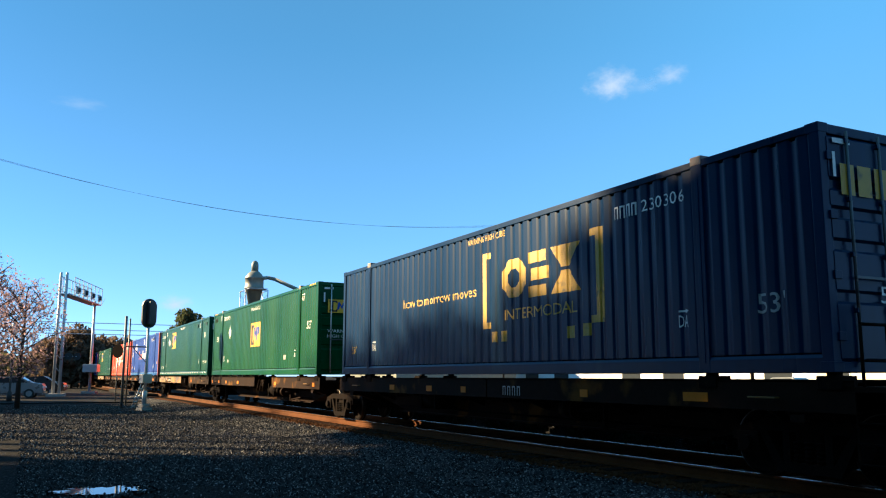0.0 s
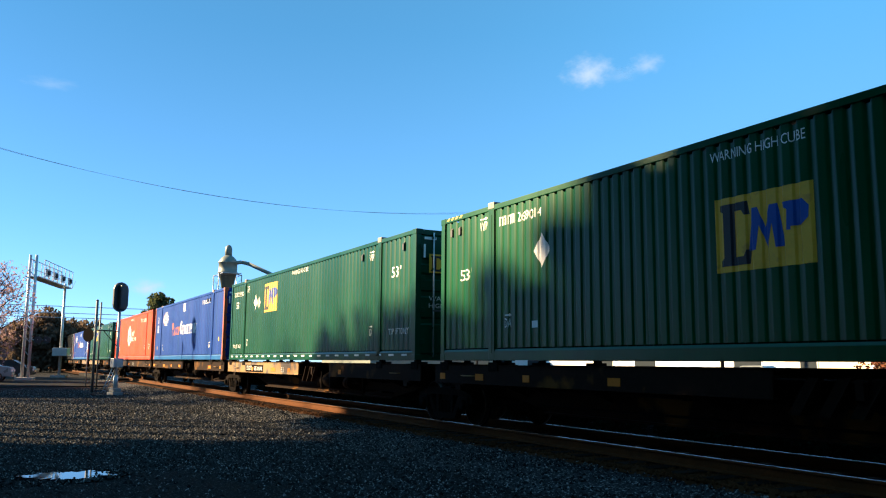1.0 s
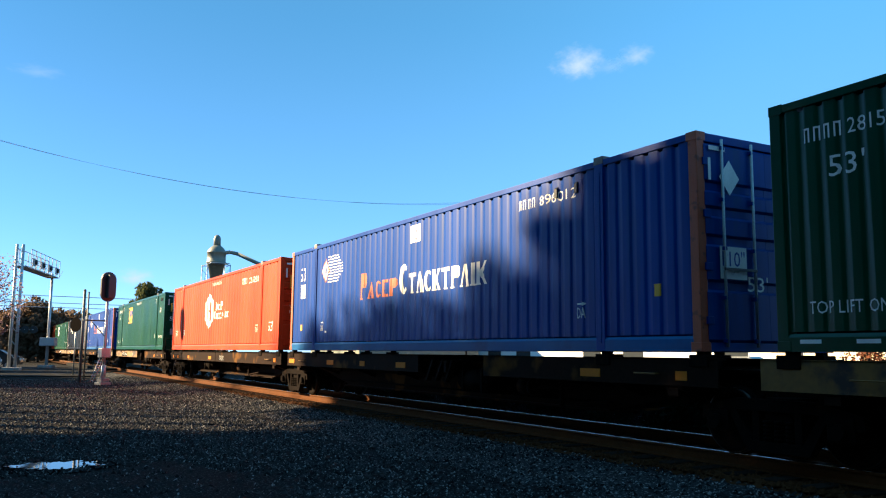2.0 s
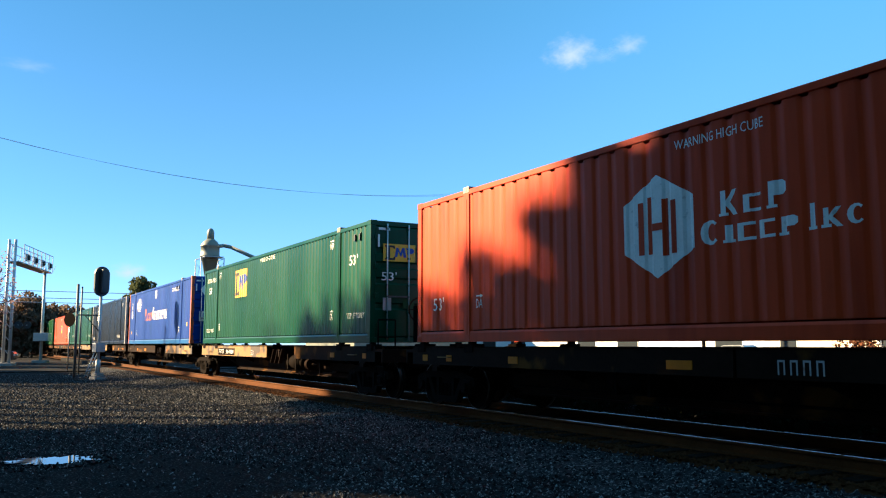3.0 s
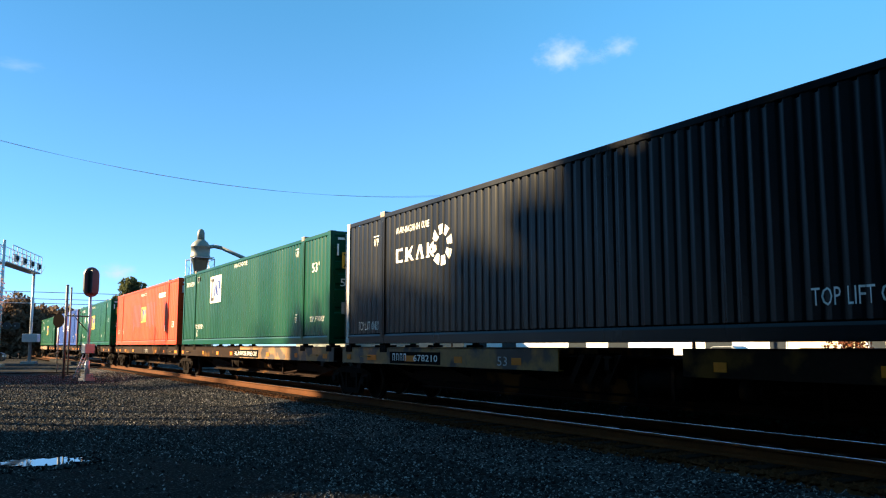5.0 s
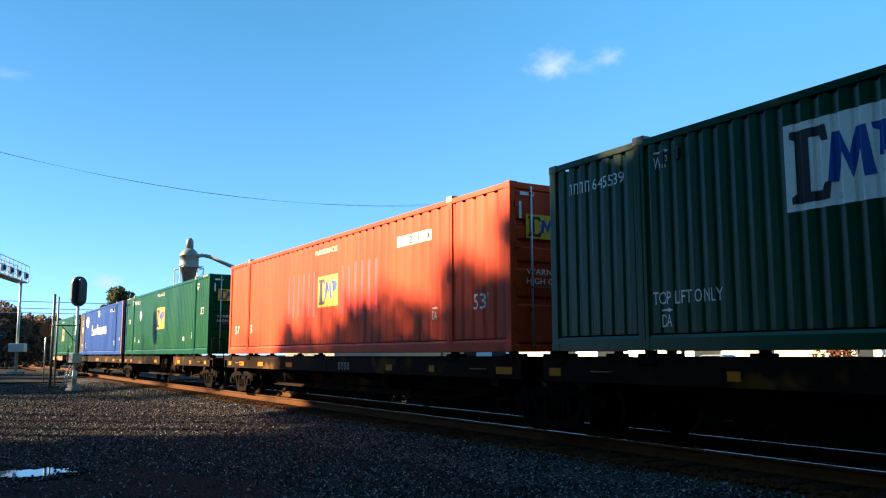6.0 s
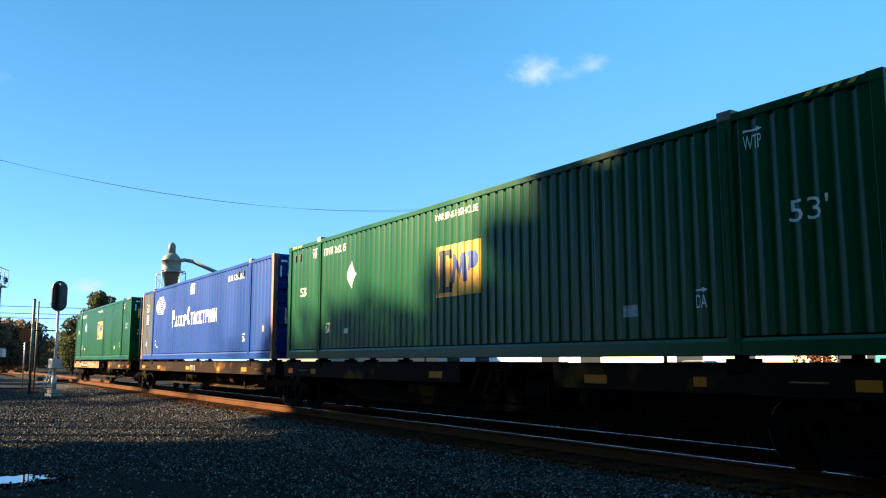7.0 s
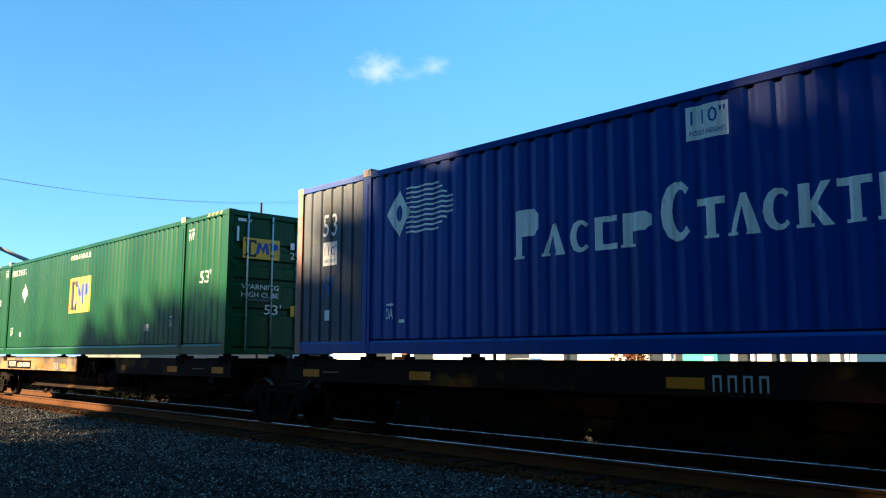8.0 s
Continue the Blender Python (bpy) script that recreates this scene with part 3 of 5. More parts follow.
def container(label, paint, shape, post_paint=None, front_paint=None, rail_paint=None, rod_paint=None):
    c = thing("shipping_container", label, "container", "containers on the train")
    post_paint = post_paint or paint
    front_paint = front_paint or paint
    link("side_panel", shared(("side_panel", shape, -1), lambda: side_mesh(shape, -1), paint), c)
    link("side_panel", shared(("side_panel", shape, 1), lambda: side_mesh(shape, 1), paint), c)
    link("bottom_rail", shared(("bottom_rail",), bottom_rail, rail_paint or paint), c)
    link("bottom_rail", shared(("bottom_rail",), bottom_rail, rail_paint or paint), c, m=pose(LEN, 0, 0, 0, 0, 180))
    link("top_rail", shared(("top_rail",), top_rail, paint), c)
    link("top_rail", shared(("top_rail",), top_rail, paint), c, m=pose(LEN, 0, 0, 0, 0, 180))
    link("roof", shared(("roof",), roof_mesh, paint), c)
    link("floor", shared(("floor",), floor_mesh, car_black), c)
    for x in (1.98, 14.17):
        for turn in (0, 180):
            m = pose(x, 0, 0, 0, 0, turn)
            link("lifting_post", shared(("lifting_post",), post_mesh, paint), c, m=m)
            link("lift_casting", shared(("lift_casting",), lift_casting, fitting), c, "worn steel lifting casting", m=m)
    for m, p in ((pose(0, 0, 0), post_paint), (pose(LEN, 0, 0, 0, 0, 180), front_paint)):
        link("corner_post", shared(("corner_post",), corner_post, p), c, m=m)
        link("corner_post", shared(("corner_post", "far"), lambda: flipped(corner_post()), p), c, m=m)
    # unseen rear wall, charcoal on every container to keep bounced light off the doors
    link("end_wall", shared(("end_wall",), lambda: box(bmesh.new(), 0.03, 0.06, -HALF + 0.14, HALF - 0.14, 0.1, 2.86), paint_black), c)
    link("door_sill", shared(("door_sill",), door_sill, paint), c, m=pose(LEN - 0.12, 0, 0))
    link("door_header", shared(("door_header",), door_header, paint), c, m=pose(LEN - 0.12, 0, 0))
    for y, rods in ((-1.17, (0.30, 0.87)), (0.0, (0.30, 0.87))):
        d = link("door", shared(("door",), door_leaf, paint), c, m=pose(LEN - 0.02, y, 0))
        for r in rods:
            link("lock_rod", shared(("lock_rod",), lock_rod, rod_paint or lock_zinc), d, "zinc lock rod", m=pose(0, r, 0))
            link("handle", shared(("handle",), lock_handle, rod_steel), d, m=pose(0, r if r < 0.5 else r - 0.34, 1.08))
        for z in (0.4, 1.1, 1.8, 2.5):
            link("hinge", shared(("hinge",), hinge, paint), d, m=pose(0, 0.0 if y < -0.5 else 1.1, z))
    return c


def flipped(bm):
    for v in bm.verts:
        v.co.y = -v.co.y
    bmesh.ops.reverse_faces(bm, faces=bm.faces)
    return bm


def door_writing(c, patch=True, number="262151", placard=True, upper=False):
    if patch:
        end_patch(c)
    if patch and not upper:
        link("lettering", end_words("WARNING", 0.10, -0.98, 1.30, paint_white, 0.86), c)
        link("lettering", end_words("HIGH CUBE", 0.10, -0.98, 1.14, paint_white, 0.86), c)
    link("lettering", end_words("53'", 0.20, -1.02 if upper else -0.45, 1.46 if upper else 0.80, paint_white, 0.40), c)
    if upper:
        link("notice", end_shape("notice:c", [rect(-0.98, 0.75, -0.76, 1.05)], paint_grey_white), c, "small pale notice")
        link("notice", end_shape("notice:d", [rect(-0.45, 0.80, -0.15, 1.02)], paint_green), c, "small green notice")
    if number:
        link("lettering", end_words(number[:3] + " " + number[3:], 0.14, 0.14, 1.98, paint_white, 0.80), c)
        for k in range(4):
            link("stencil_mark", end_shape("stencil_mark:code%d" % k, [rect(0.14 + 0.17 * k, 2.18, 0.24 + 0.17 * k, 2.32)], paint_white), c)
    if placard:
        link("placard", end_shape("placard:end", [[(0.68, 1.45), (0.88, 1.68), (0.68, 1.91), (0.48, 1.68)]], paint_white), c, "white diamond placard")
        link("notice", end_shape("notice:a", [rect(0.18, 0.78, 0.5, 1.0)], paint_yellow), c, "small yellow notice")
        link("notice", end_shape("notice:b", [rect(0.55, 0.78, 0.95, 1.0)], paint_white), c, "small white notice")
    for k, q in enumerate((rect(-1.1, 2.66, -0.8, 2.72), rect(0.75, 2.66, 1.05, 2.72), rect(-1.12, 2.25, -1.07, 2.55), rect(1.07, 2.25, 1.12, 2.55))):
        link("reflective_strip", end_shape("reflective_strip:%d" % k, [q], paint_white), c)


def green_low(number, paint=None, label=""):
    """Green container with its sign in the middle of the side."""
    c = container(label or "green corrugated steel shipping container on a spine car", paint or paint_green, "fine")
    sign_patch(c, "fine", 7.45, 1.10, 1.46, 0.95, paint_yellow)
    write(c, "WARNING HIGH CUBE", 0.13, 7.40, 2.55, "fine", width=1.45)
    write(c, "53'", 0.25, 14.98, 1.46, "fine", width=0.48)
    write(c, "53'", 0.22, 0.80, 1.55, "fine", width=0.42)
    write(c, number, 0.17, 2.85, 2.45, "fine", width=0.72)
    mark(c, "stencil_mark", bars(2.25, 2.45, 0.17, (0.5, 0.5, 0.5, 0.5), 0.3), "fine", paint_white)
    d = 0.18 if number == "262151" else 0.0
    mark(c, "placard", [[(3.58 + d, 1.56), (3.81 + d, 1.86), (3.58 + d, 2.16), (3.35 + d, 1.86)]], "fine", paint_white, "white diamond placard")
    for x, z in ((1.56, 2.45), (2.42, 0.58), (14.42, 2.40), (13.6, 0.58)):
        lift_mark(c, "fine", x, z)
    mark(c, "small_label", [rect(3.25 + d, 0.55, 3.45 + d, 0.67)], "fine", paint_white)
    mark(c, "small_label", [rect(12.35, 0.52, 12.62, 0.68)], "fine", paint_grey_white)
    for x in (0.25, 15.25):
        for q in range(4):
            part("hazard_stripe", slab(bmesh.new(), [(x + 0.17 * q, TALL - 0.07), (x + 0.17 * q + 0.08, TALL - 0.07), (x + 0.17 * q + 0.14, TALL - 0.02), (x + 0.17 * q + 0.06, TALL - 0.02)], "y", -HALF - 0.003, -HALF - 0.001), paint_yellow, c, "yellow hazard stripe")
    vents(c, 0.45, 0.78)
    door_writing(c, number=number)
    return c


def green_high(number, patch_paint, label, dashes=False, plain_end=False):
    """Green container with its sign high near the rear end."""
    c = container(label, paint_green_pale, "fine")
    sign_patch(c, "fine", 4.28 if plain_end else 4.42, 1.53 if plain_end else 1.60, 1.5, 1.0 if plain_end else 0.97, patch_paint)
    write(c, "WARNING HIGH CUBE", 0.13, 7.4, 2.62, "fine", width=1.5)
    write(c, "53'", 0.25, 14.86, 1.90, "fine", width=0.46)
    if not plain_end:
        write(c, "53'", 0.24, 0.75, 1.92, "fine", width=0.42)
    write(c, number, 0.17, 1.0, 2.36, "fine", width=0.65)
    mark(c, "stencil_mark", bars(0.45, 2.36, 0.17, (0.45, 0.45, 0.45, 0.45), 0.3), "fine", paint_white)
    write(c, "TOP LIFT ONLY", 0.14, 14.72, 0.58, "fine", width=1.05)
    write(c, "TOP LIFT ONLY", 0.17 if plain_end else 0.14, 2.16 if plain_end else 0.42, 0.60 if plain_end else 0.42, "fine", width=1.15)
    for x, z in ((2.25, 2.42), (2.3, 0.30 if plain_end else 0.48), (13.55, 2.42), (13.58, 0.58)):
        lift_mark(c, "fine", x, z)
    if dashes:
        for k in range(23):
            part("reflective_dash", box(bmesh.new(), 0.3 + 0.69 * k, 0.57 + 0.69 * k, -HALF - 0.004, -HALF - 0.001, 0.09, 0.135), paint_white, c, "white reflective dash")
        mark(c, "placard", [[(3.35, 1.75), (3.55, 2.02), (3.35, 2.29), (3.15, 2.02)]], "fine", paint_white, "white diamond placard")
        mark(c, "placard", [[(3.78, 1.72), (3.98, 1.98), (3.78, 2.24), (3.58, 1.98)]], "fine", paint_grey_white, "dirty white diamond placard")
    vents(c, *((2.42, 2.68) if plain_end else (13.1, 15.5) if dashes else (15.2, 15.5)))
    door_writing(c, number=number, upper=not dashes)
    return c


def emblem(c, shape, tint, stripe):
    """A tall diamond with wavy stripes trailing from it."""
    e = mark(c, "emblem", [[(2.46, 2.13), (2.76, 2.50), (3.00, 2.13), (2.76, 1.76)]], shape, tint, "diamond emblem")
    inner = [[(2.51, 2.13), (2.76, 2.44), (2.95, 2.13), (2.76, 1.82)]]
    link("field", outlines_mesh("field:a", inner, stripe, shape), e, m=pose(0, -0.002, 0))
    ring = [(2.76 + 0.08 * math.cos(k * math.tau / 16), 2.13 + 0.13 * math.sin(k * math.tau / 16)) for k in range(16)]
    link("globe", outlines_mesh("globe:a", [ring], paint_blue, shape), e, m=pose(0, -0.004, 0))
    for k in range(10):
        z = 1.80 + 0.075 * k
        pts = [(2.92 + 0.10 * j, z + 0.014 * math.sin(j * 1.9)) for j in range(int(8 + 4 * math.sin(k * 0.33)))]
        poly = pts + [(x, q + 0.028) for x, q in reversed(pts)]
        link("stripe", outlines_mesh("stripe:%d" % k, [poly], stripe, shape), e)


def plain_shape(kind, x, z, w, h):
    """A heavy plain outline: flag, wedge, bow, comb, tee, bar or lean bar, with a small foot."""
    s = min(0.14, w * 0.36)
    f = 0.035

    def put(*pts):
        return [[(x + u, z + v) for u, v in pts]]
    if kind == "flag":
        return put((-0.01, 0), (s + 0.04, 0), (s + 0.04, f), (s, f), (s, h * 0.45), (w * 0.8, h * 0.45), (w, h * 0.58), (w, h * 0.88), (w * 0.8, h), (0.02, h), (0.02, f), (-0.01, f))
    if kind == "wedge":
        return put((-0.01, 0), (w * 0.32, 0), (w * 0.32, f), (w * 0.25, f), (w * 0.46, h * 0.70), (w * 0.62, f), (w * 0.56, 0), (w * 1.02, 0), (w * 0.62, h), (w * 0.44, h), (w * 0.06, f), (-0.01, f))
    if kind == "bow":
        turns = [radians(45 + 27 * k) for k in range(11)]
        out = [(w * (0.52 + 0.5 * math.cos(a)), h * (0.5 + 0.5 * math.sin(a))) for a in turns]
        inn = [(w * (0.60 + 0.24 * math.cos(a)), h * (0.5 + 0.36 * math.sin(a))) for a in reversed(turns)]
        return put(*out, *inn)
    if kind == "comb":
        return put((0, 0), (w, 0), (w, h * 0.17), (s, h * 0.17), (s, h * 0.83), (w, h * 0.83), (w, h), (0, h))
    if kind == "tee":
        return put((w * 0.22, 0), (w * 0.78, 0), (w * 0.78, f), (w * 0.67, f), (w * 0.67, h * 0.82), (w, h * 0.82), (w, h), (0, h), (0, h * 0.82), (w * 0.33, h * 0.82), (w * 0.33, f), (w * 0.22, f))
    if kind == "bar":
        return put((0, 0), (w, 0), (w, f), (w * 0.8, f), (w * 0.8, h), (w * 0.2, h), (w * 0.2, f), (0, f))
    return put((-0.01, 0), (s + 0.03, 0), (s + 0.03, f), (s, f), (s, h * 0.40), (w * 0.70, 0), (w, 0), (w * 0.55, h * 0.52), (w * 0.95, h), (w * 0.68, h), (s, h * 0.58), (s, h), (0.02, h), (0.02, f), (-0.01, f))


def shape_row(c, shape, x, z, kinds, heights, widths, gap, material):
    for k, h, w in zip(kinds.split(), heights, widths):
        mark(c, "name_shape", plain_shape(k, x, z, w, h), shape, material, "heavy plain painted shape")
        x += w + gap


def blue_box(label, first_paint, number):
    c = container(label, paint_blue, "broad", post_paint=paint_logo_orange if first_paint is paint_logo_orange else paint_pink,
                  front_paint=paint_logo_orange if first_paint is paint_logo_orange else paint_pink, rail_paint=paint_blue_light if first_paint is paint_logo_orange else None)
    if first_paint is paint_white:
        link("faded_section", outlines_mesh("faded_section:a", [rect(0.14, 0.2, 1.87, 2.78)], paint_faded, "broad"), c, "faded grey-blue end section", m=pose(0, 0.0015, 0))
        mark(c, "scrawl", [[(0.72, 0.95), (0.80, 0.92), (0.86, 1.25), (0.78, 1.28)], [(0.90, 0.95), (0.98, 0.98), (1.05, 1.30), (0.96, 1.30)], [(0.80, 1.08), (0.98, 1.12), (0.97, 1.18), (0.80, 1.15)]], "broad", paint_blue_light, "light blue scrawl")
    emblem(c, "broad", paint_logo_orange if first_paint is paint_logo_orange else paint_white, paint_white)
    shape_row(c, "broad", 5.10, 1.22, "flag wedge bow comb flag", (0.64, 0.40, 0.40, 0.40, 0.40), (0.42, 0.36, 0.34, 0.32, 0.40), 0.06, first_paint)
    shape_row(c, "broad", 7.30, 1.22, "bow tee wedge bow lean tee flag wedge bar lean", (0.68, 0.44, 0.44, 0.44, 0.44, 0.44, 0.44, 0.44, 0.44, 0.44), (0.42, 0.32, 0.34, 0.32, 0.36, 0.32, 0.36, 0.34, 0.18, 0.40), 0.035, paint_white)
    for x, z, w, h, ts in ((7.66 if first_paint is paint_white else 7.79, 2.32, 0.50, 0.38, 0.16), (0.75, 1.47, 0.42, 0.40, 0.16)):
        p = mark(c, "height_notice", [rect(x, z, x + w, z + h)], "broad", paint_white, "white notice with dark figures")
        link("lettering", words_mesh('110"', ts, x + 0.06, z + 0.17, paint_logo_blue, "broad", w * 0.8), p, m=pose(0, -0.003, 0))
        link("lettering", words_mesh("INSIDE HEIGHT", 0.055, x + 0.04, z + 0.05, paint_logo_blue, "broad", w * 0.84), p, m=pose(0, -0.003, 0))
    vents(c, 13.1, 13.62)
    write(c, "53", 0.38, 0.74, 1.97, "broad", width=0.42)
    write(c, number, 0.17, 12.6, 2.42, "broad", width=1.0)
    mark(c, "stencil_mark", bars(12.0, 2.42, 0.17, (0.5, 0.5, 0.5, 0.5), 0.3), "broad", paint_white)
    for x, z in ((2.45, 0.52), (13.6, 0.5)):
        lift_mark(c, "broad", x, z)
    mark(c, "small_label", [rect(2.75, 0.46, 2.9, 0.51)], "broad", paint_white)
    mark(c, "small_label", [rect(15.3, 0.75, 15.42, 0.92)], "broad", paint_yellow)
    mark(c, "small_label", [rect(0.85, 0.55, 0.98, 0.72)], "broad", paint_yellow if first_paint is paint_logo_orange else paint_white)
    link("emblem", end_shape("emblem:end", [[(-0.92, 2.31), (-0.73, 2.55), (-0.54, 2.31), (-0.73, 2.07)]], paint_white), c, "white diamond emblem on the door")
    p = link("height_notice", end_shape("height_notice:end", [rect(-0.95, 0.95, -0.45, 1.38)], paint_white), c, "white notice with dark figures on the door")
    link("lettering", end_words('110"', 0.2, -0.91, 1.12, paint_logo_blue, 0.42), p)
    door_writing(c, patch=False, number="", placard=False)
    return c


def navy_box():
    c = container("dark navy shipping container with faded golden yellow shapes", paint_navy, "broad", rod_paint=rod_steel)
    br = [rect(8.12, 0.87, 8.30, 2.37), rect(8.30, 2.25, 8.46, 2.37), rect(8.30, 0.87, 8.46, 0.99), rect(11.85, 0.80, 12.03, 2.33), rect(11.68, 2.21, 11.85, 2.33), rect(11.68, 0.80, 11.85, 0.92)]
    for k in (br[:3], br[3:]):
        mark(c, "bracket_shape", k, "broad", paint_gold, "golden yellow square bracket")
    octa = lambda x, z, r, s: [[(x + q * math.cos(a), z + q * 0.85 * math.sin(a)) for q, a in ((r, k), (r, k + math.tau / 8), (s, k + math.tau / 8), (s, k))] for k in (math.tau * i / 8 + math.tau / 16 for i in range(8))]
    blocks = octa(9.33, 1.77, 0.46, 0.22) + [rect(9.84, 1.36, 10.42, 1.56), rect(9.90, 1.66, 10.48, 1.88), rect(9.84, 1.98, 10.42, 2.18)]
    blocks += [[(10.56, 1.36), (11.42, 1.36), (11.10, 1.74), (10.88, 1.74)], [(10.88, 1.80), (11.10, 1.80), (11.42, 2.18), (10.56, 2.18)]]
    for k in (blocks[:8], *([q] for q in blocks[8:])):
        mark(c, "name_shape", k, "broad", paint_gold, "heavy golden yellow block shape")
    write(c, "INTERMODAL", 0.20, 8.97, 1.0, "broad", paint_gold, 2.35)
    write(c, "how tomorrow moves", 0.22, 4.2, 1.55, "broad", paint_gold, 3.65)
    for q in (rect(8.50, 0.60, 8.68, 0.80), rect(8.86, 0.60, 9.06, 0.80), rect(11.02, 0.58, 11.24, 0.78), rect(11.46, 0.60, 11.68, 0.80)):
        mark(c, "square_dot", [q], "broad", paint_gold)
    write(c, "230306", 0.18, 13.0, 2.38, "broad", width=0.9)
    mark(c, "stencil_mark", bars(12.35, 2.36, 0.2, (0.5, 0.5, 0.5, 0.5), 0.2), "broad", paint_white)
    write(c, "WARNING HIGH CUBE", 0.12, 7.5, 2.62, "broad", paint_gold, 1.5)
    write(c, "53'", 0.25, 15.1, 0.72, "broad", paint_grey_white, 0.42)
    write(c, "53'", 0.2, 0.7, 0.55, "broad", paint_gold, 0.36)
    lift_mark(c, "broad", 13.7, 0.62)
    lift_mark(c, "broad", 2.25, 0.60)
    for k in range(3):
        link("name_shape", end_shape("name_shape:end%d" % k, [rect(-1.0 + 0.3 * k, 2.05, -0.76 + 0.3 * k, 2.42)], paint_gold), c, "golden block shape on the door")
    door_writing(c, patch=False, number="230306", placard=True)
    return c


def orange_hex_box():
    c = container("faded orange-red shipping container with a white hexagon", paint_orange, "wide")
    hexa = [(7.02, 2.27), (7.68, 1.90), (7.68, 1.20), (7.00, 0.84), (6.35, 1.22), (6.35, 1.92)]
    p = mark(c, "hexagon_sign", [hexa], "wide", paint_white, "white hexagon with dark bars")
    link("dark_bar", outlines_mesh("dark_bar:a", [rect(6.65, 1.18, 6.76, 1.92), rect(6.82, 1.18, 6.91, 1.98), rect(7.11, 1.14, 7.21, 1.92), rect(7.26, 1.16, 7.37, 1.88), rect(6.91, 1.50, 7.11, 1.60)], paint_orange, "wide"), p, m=pose(0, -0.003, 0))
    shape_row(c, "wide", 8.11, 1.54, "lean comb flag", (0.32, 0.22, 0.32), (0.28, 0.26, 0.26), 0.09, paint_white)
    shape_row(c, "wide", 7.78, 1.20, "bow bar comb comb flag", (0.32, 0.22, 0.22, 0.22, 0.22), (0.32, 0.18, 0.26, 0.24, 0.26), 0.05, paint_white)
    shape_row(c, "wide", 9.36, 1.22, "bar lean bow", (0.30, 0.22, 0.22), (0.12, 0.24, 0.22), 0.06, paint_white)
    write(c, "WARNING HIGH CUBE", 0.125, 7.38, 2.54, "wide", width=1.44)
    write(c, "53'", 0.25, 0.66, 0.62, "wide", width=0.42)
    write(c, "53'", 0.3, 15.0, 0.6, "wide", width=0.5)
    mark(c, "stencil_mark", bars(11.8, 2.3, 0.22, (0.5, 0.5, 0.5, 0.5), 0.2), "wide", paint_white)
    write(c, "226221", 0.2, 12.6, 2.3, "wide", width=1.1)
    for x, z in ((2.3, 0.62), (13.6, 0.6)):
        lift_mark(c, "wide", x, z)
    door_writing(c, number="226221")
    return c


def orange_patch_box():
    c = container("faded orange-red shipping container with red repaired stripes", paint_orange, "wide")
    br = [b for b in CORR["wide"] if 5.3 < b[0] < 11.4]
    flats = [(br[i][0], br[i + 1][0]) for i in range(len(br) - 1) if br[i][1] == 0 and br[i + 1][1] == 0 and br[i + 1][0] - br[i][0] > 0.05]
    polys = [rect(a, 0.78 + 0.18 * random.random(), b, 2.06 + 0.05 * random.random()) for a, b in flats if not 7.5 < a < 9.0]
    for q in polys:
        mark(c, "red_stripe", [q], "wide", paint_red, "old red paint stripe")
    sign_patch(c, "wide", 7.64, 1.14, 1.28, 0.78, paint_yellow)
    write(c, "WARNING HIGH CUBE", 0.125, 7.44, 2.49, "wide", width=1.42)
    write(c, "53'", 0.25, 0.66, 0.62, "wide", width=0.42)
    write(c, "53'", 0.28, 14.95, 0.75, "wide", width=0.5)
    p = mark(c, "number_notice", [rect(12.0, 2.20, 13.45, 2.42)], "wide", paint_white, "white strip with dark figures")
    link("lettering", words_mesh("21100", 0.15, 12.5, 2.235, paint_ink, "wide", 0.85), p, m=pose(0, -0.003, 0))
    for x, z in ((2.2, 0.62), (13.5, 0.62)):
        lift_mark(c, "wide", x, z)
    door_writing(c, number="")
    return c


def black_box():
    c = container("charcoal grey corrugated shipping container with white end posts", paint_black, "soft", post_paint=paint_grey_white, front_paint=paint_grey_white)
    shape_row(c, "soft", 2.6, 1.72, "comb lean wedge lean", (0.30, 0.30, 0.30, 0.30), (0.34, 0.42, 0.36, 0.36), 0.08, paint_white)
    ring = [[(4.60 + 0.42 * math.sin(a), 1.92 + 0.42 * math.cos(a)), (4.60 + 0.42 * math.sin(a + 0.5), 1.92 + 0.42 * math.cos(a + 0.5)),
             (4.60 + 0.22 * math.sin(a + 0.5), 1.92 + 0.22 * math.cos(a + 0.5)), (4.60 + 0.22 * math.sin(a), 1.92 + 0.22 * math.cos(a))] for a in (0.3, 1.1, 1.9, 2.7, 3.5, 4.3, 5.1, 5.9)]
    mark(c, "emblem", ring, "soft", paint_white, "white flower-like emblem")
    write(c, "TOP LIFT ONLY", 0.2, 12.75, 0.38, "soft", width=1.3)
    write(c, "TOP LIFT ONLY", 0.2, 0.7, 0.30, "soft", width=1.1)
    write(c, "WARNING HIGH CUBE", 0.14, 2.6, 2.35, "soft", width=1.5)
    for x, z in ((1.5, 2.2), (14.55, 2.3)):
        lift_mark(c, "soft", x, z)
    for k in range(4):
        link("name_shape", end_shape("name_shape:black%d" % k, [rect(-0.95 + 0.2 * k, 1.96, -0.83 + 0.2 * k, 2.12)], paint_white), c)
    door_writing(c, patch=False, number="", placard=False)
    return c


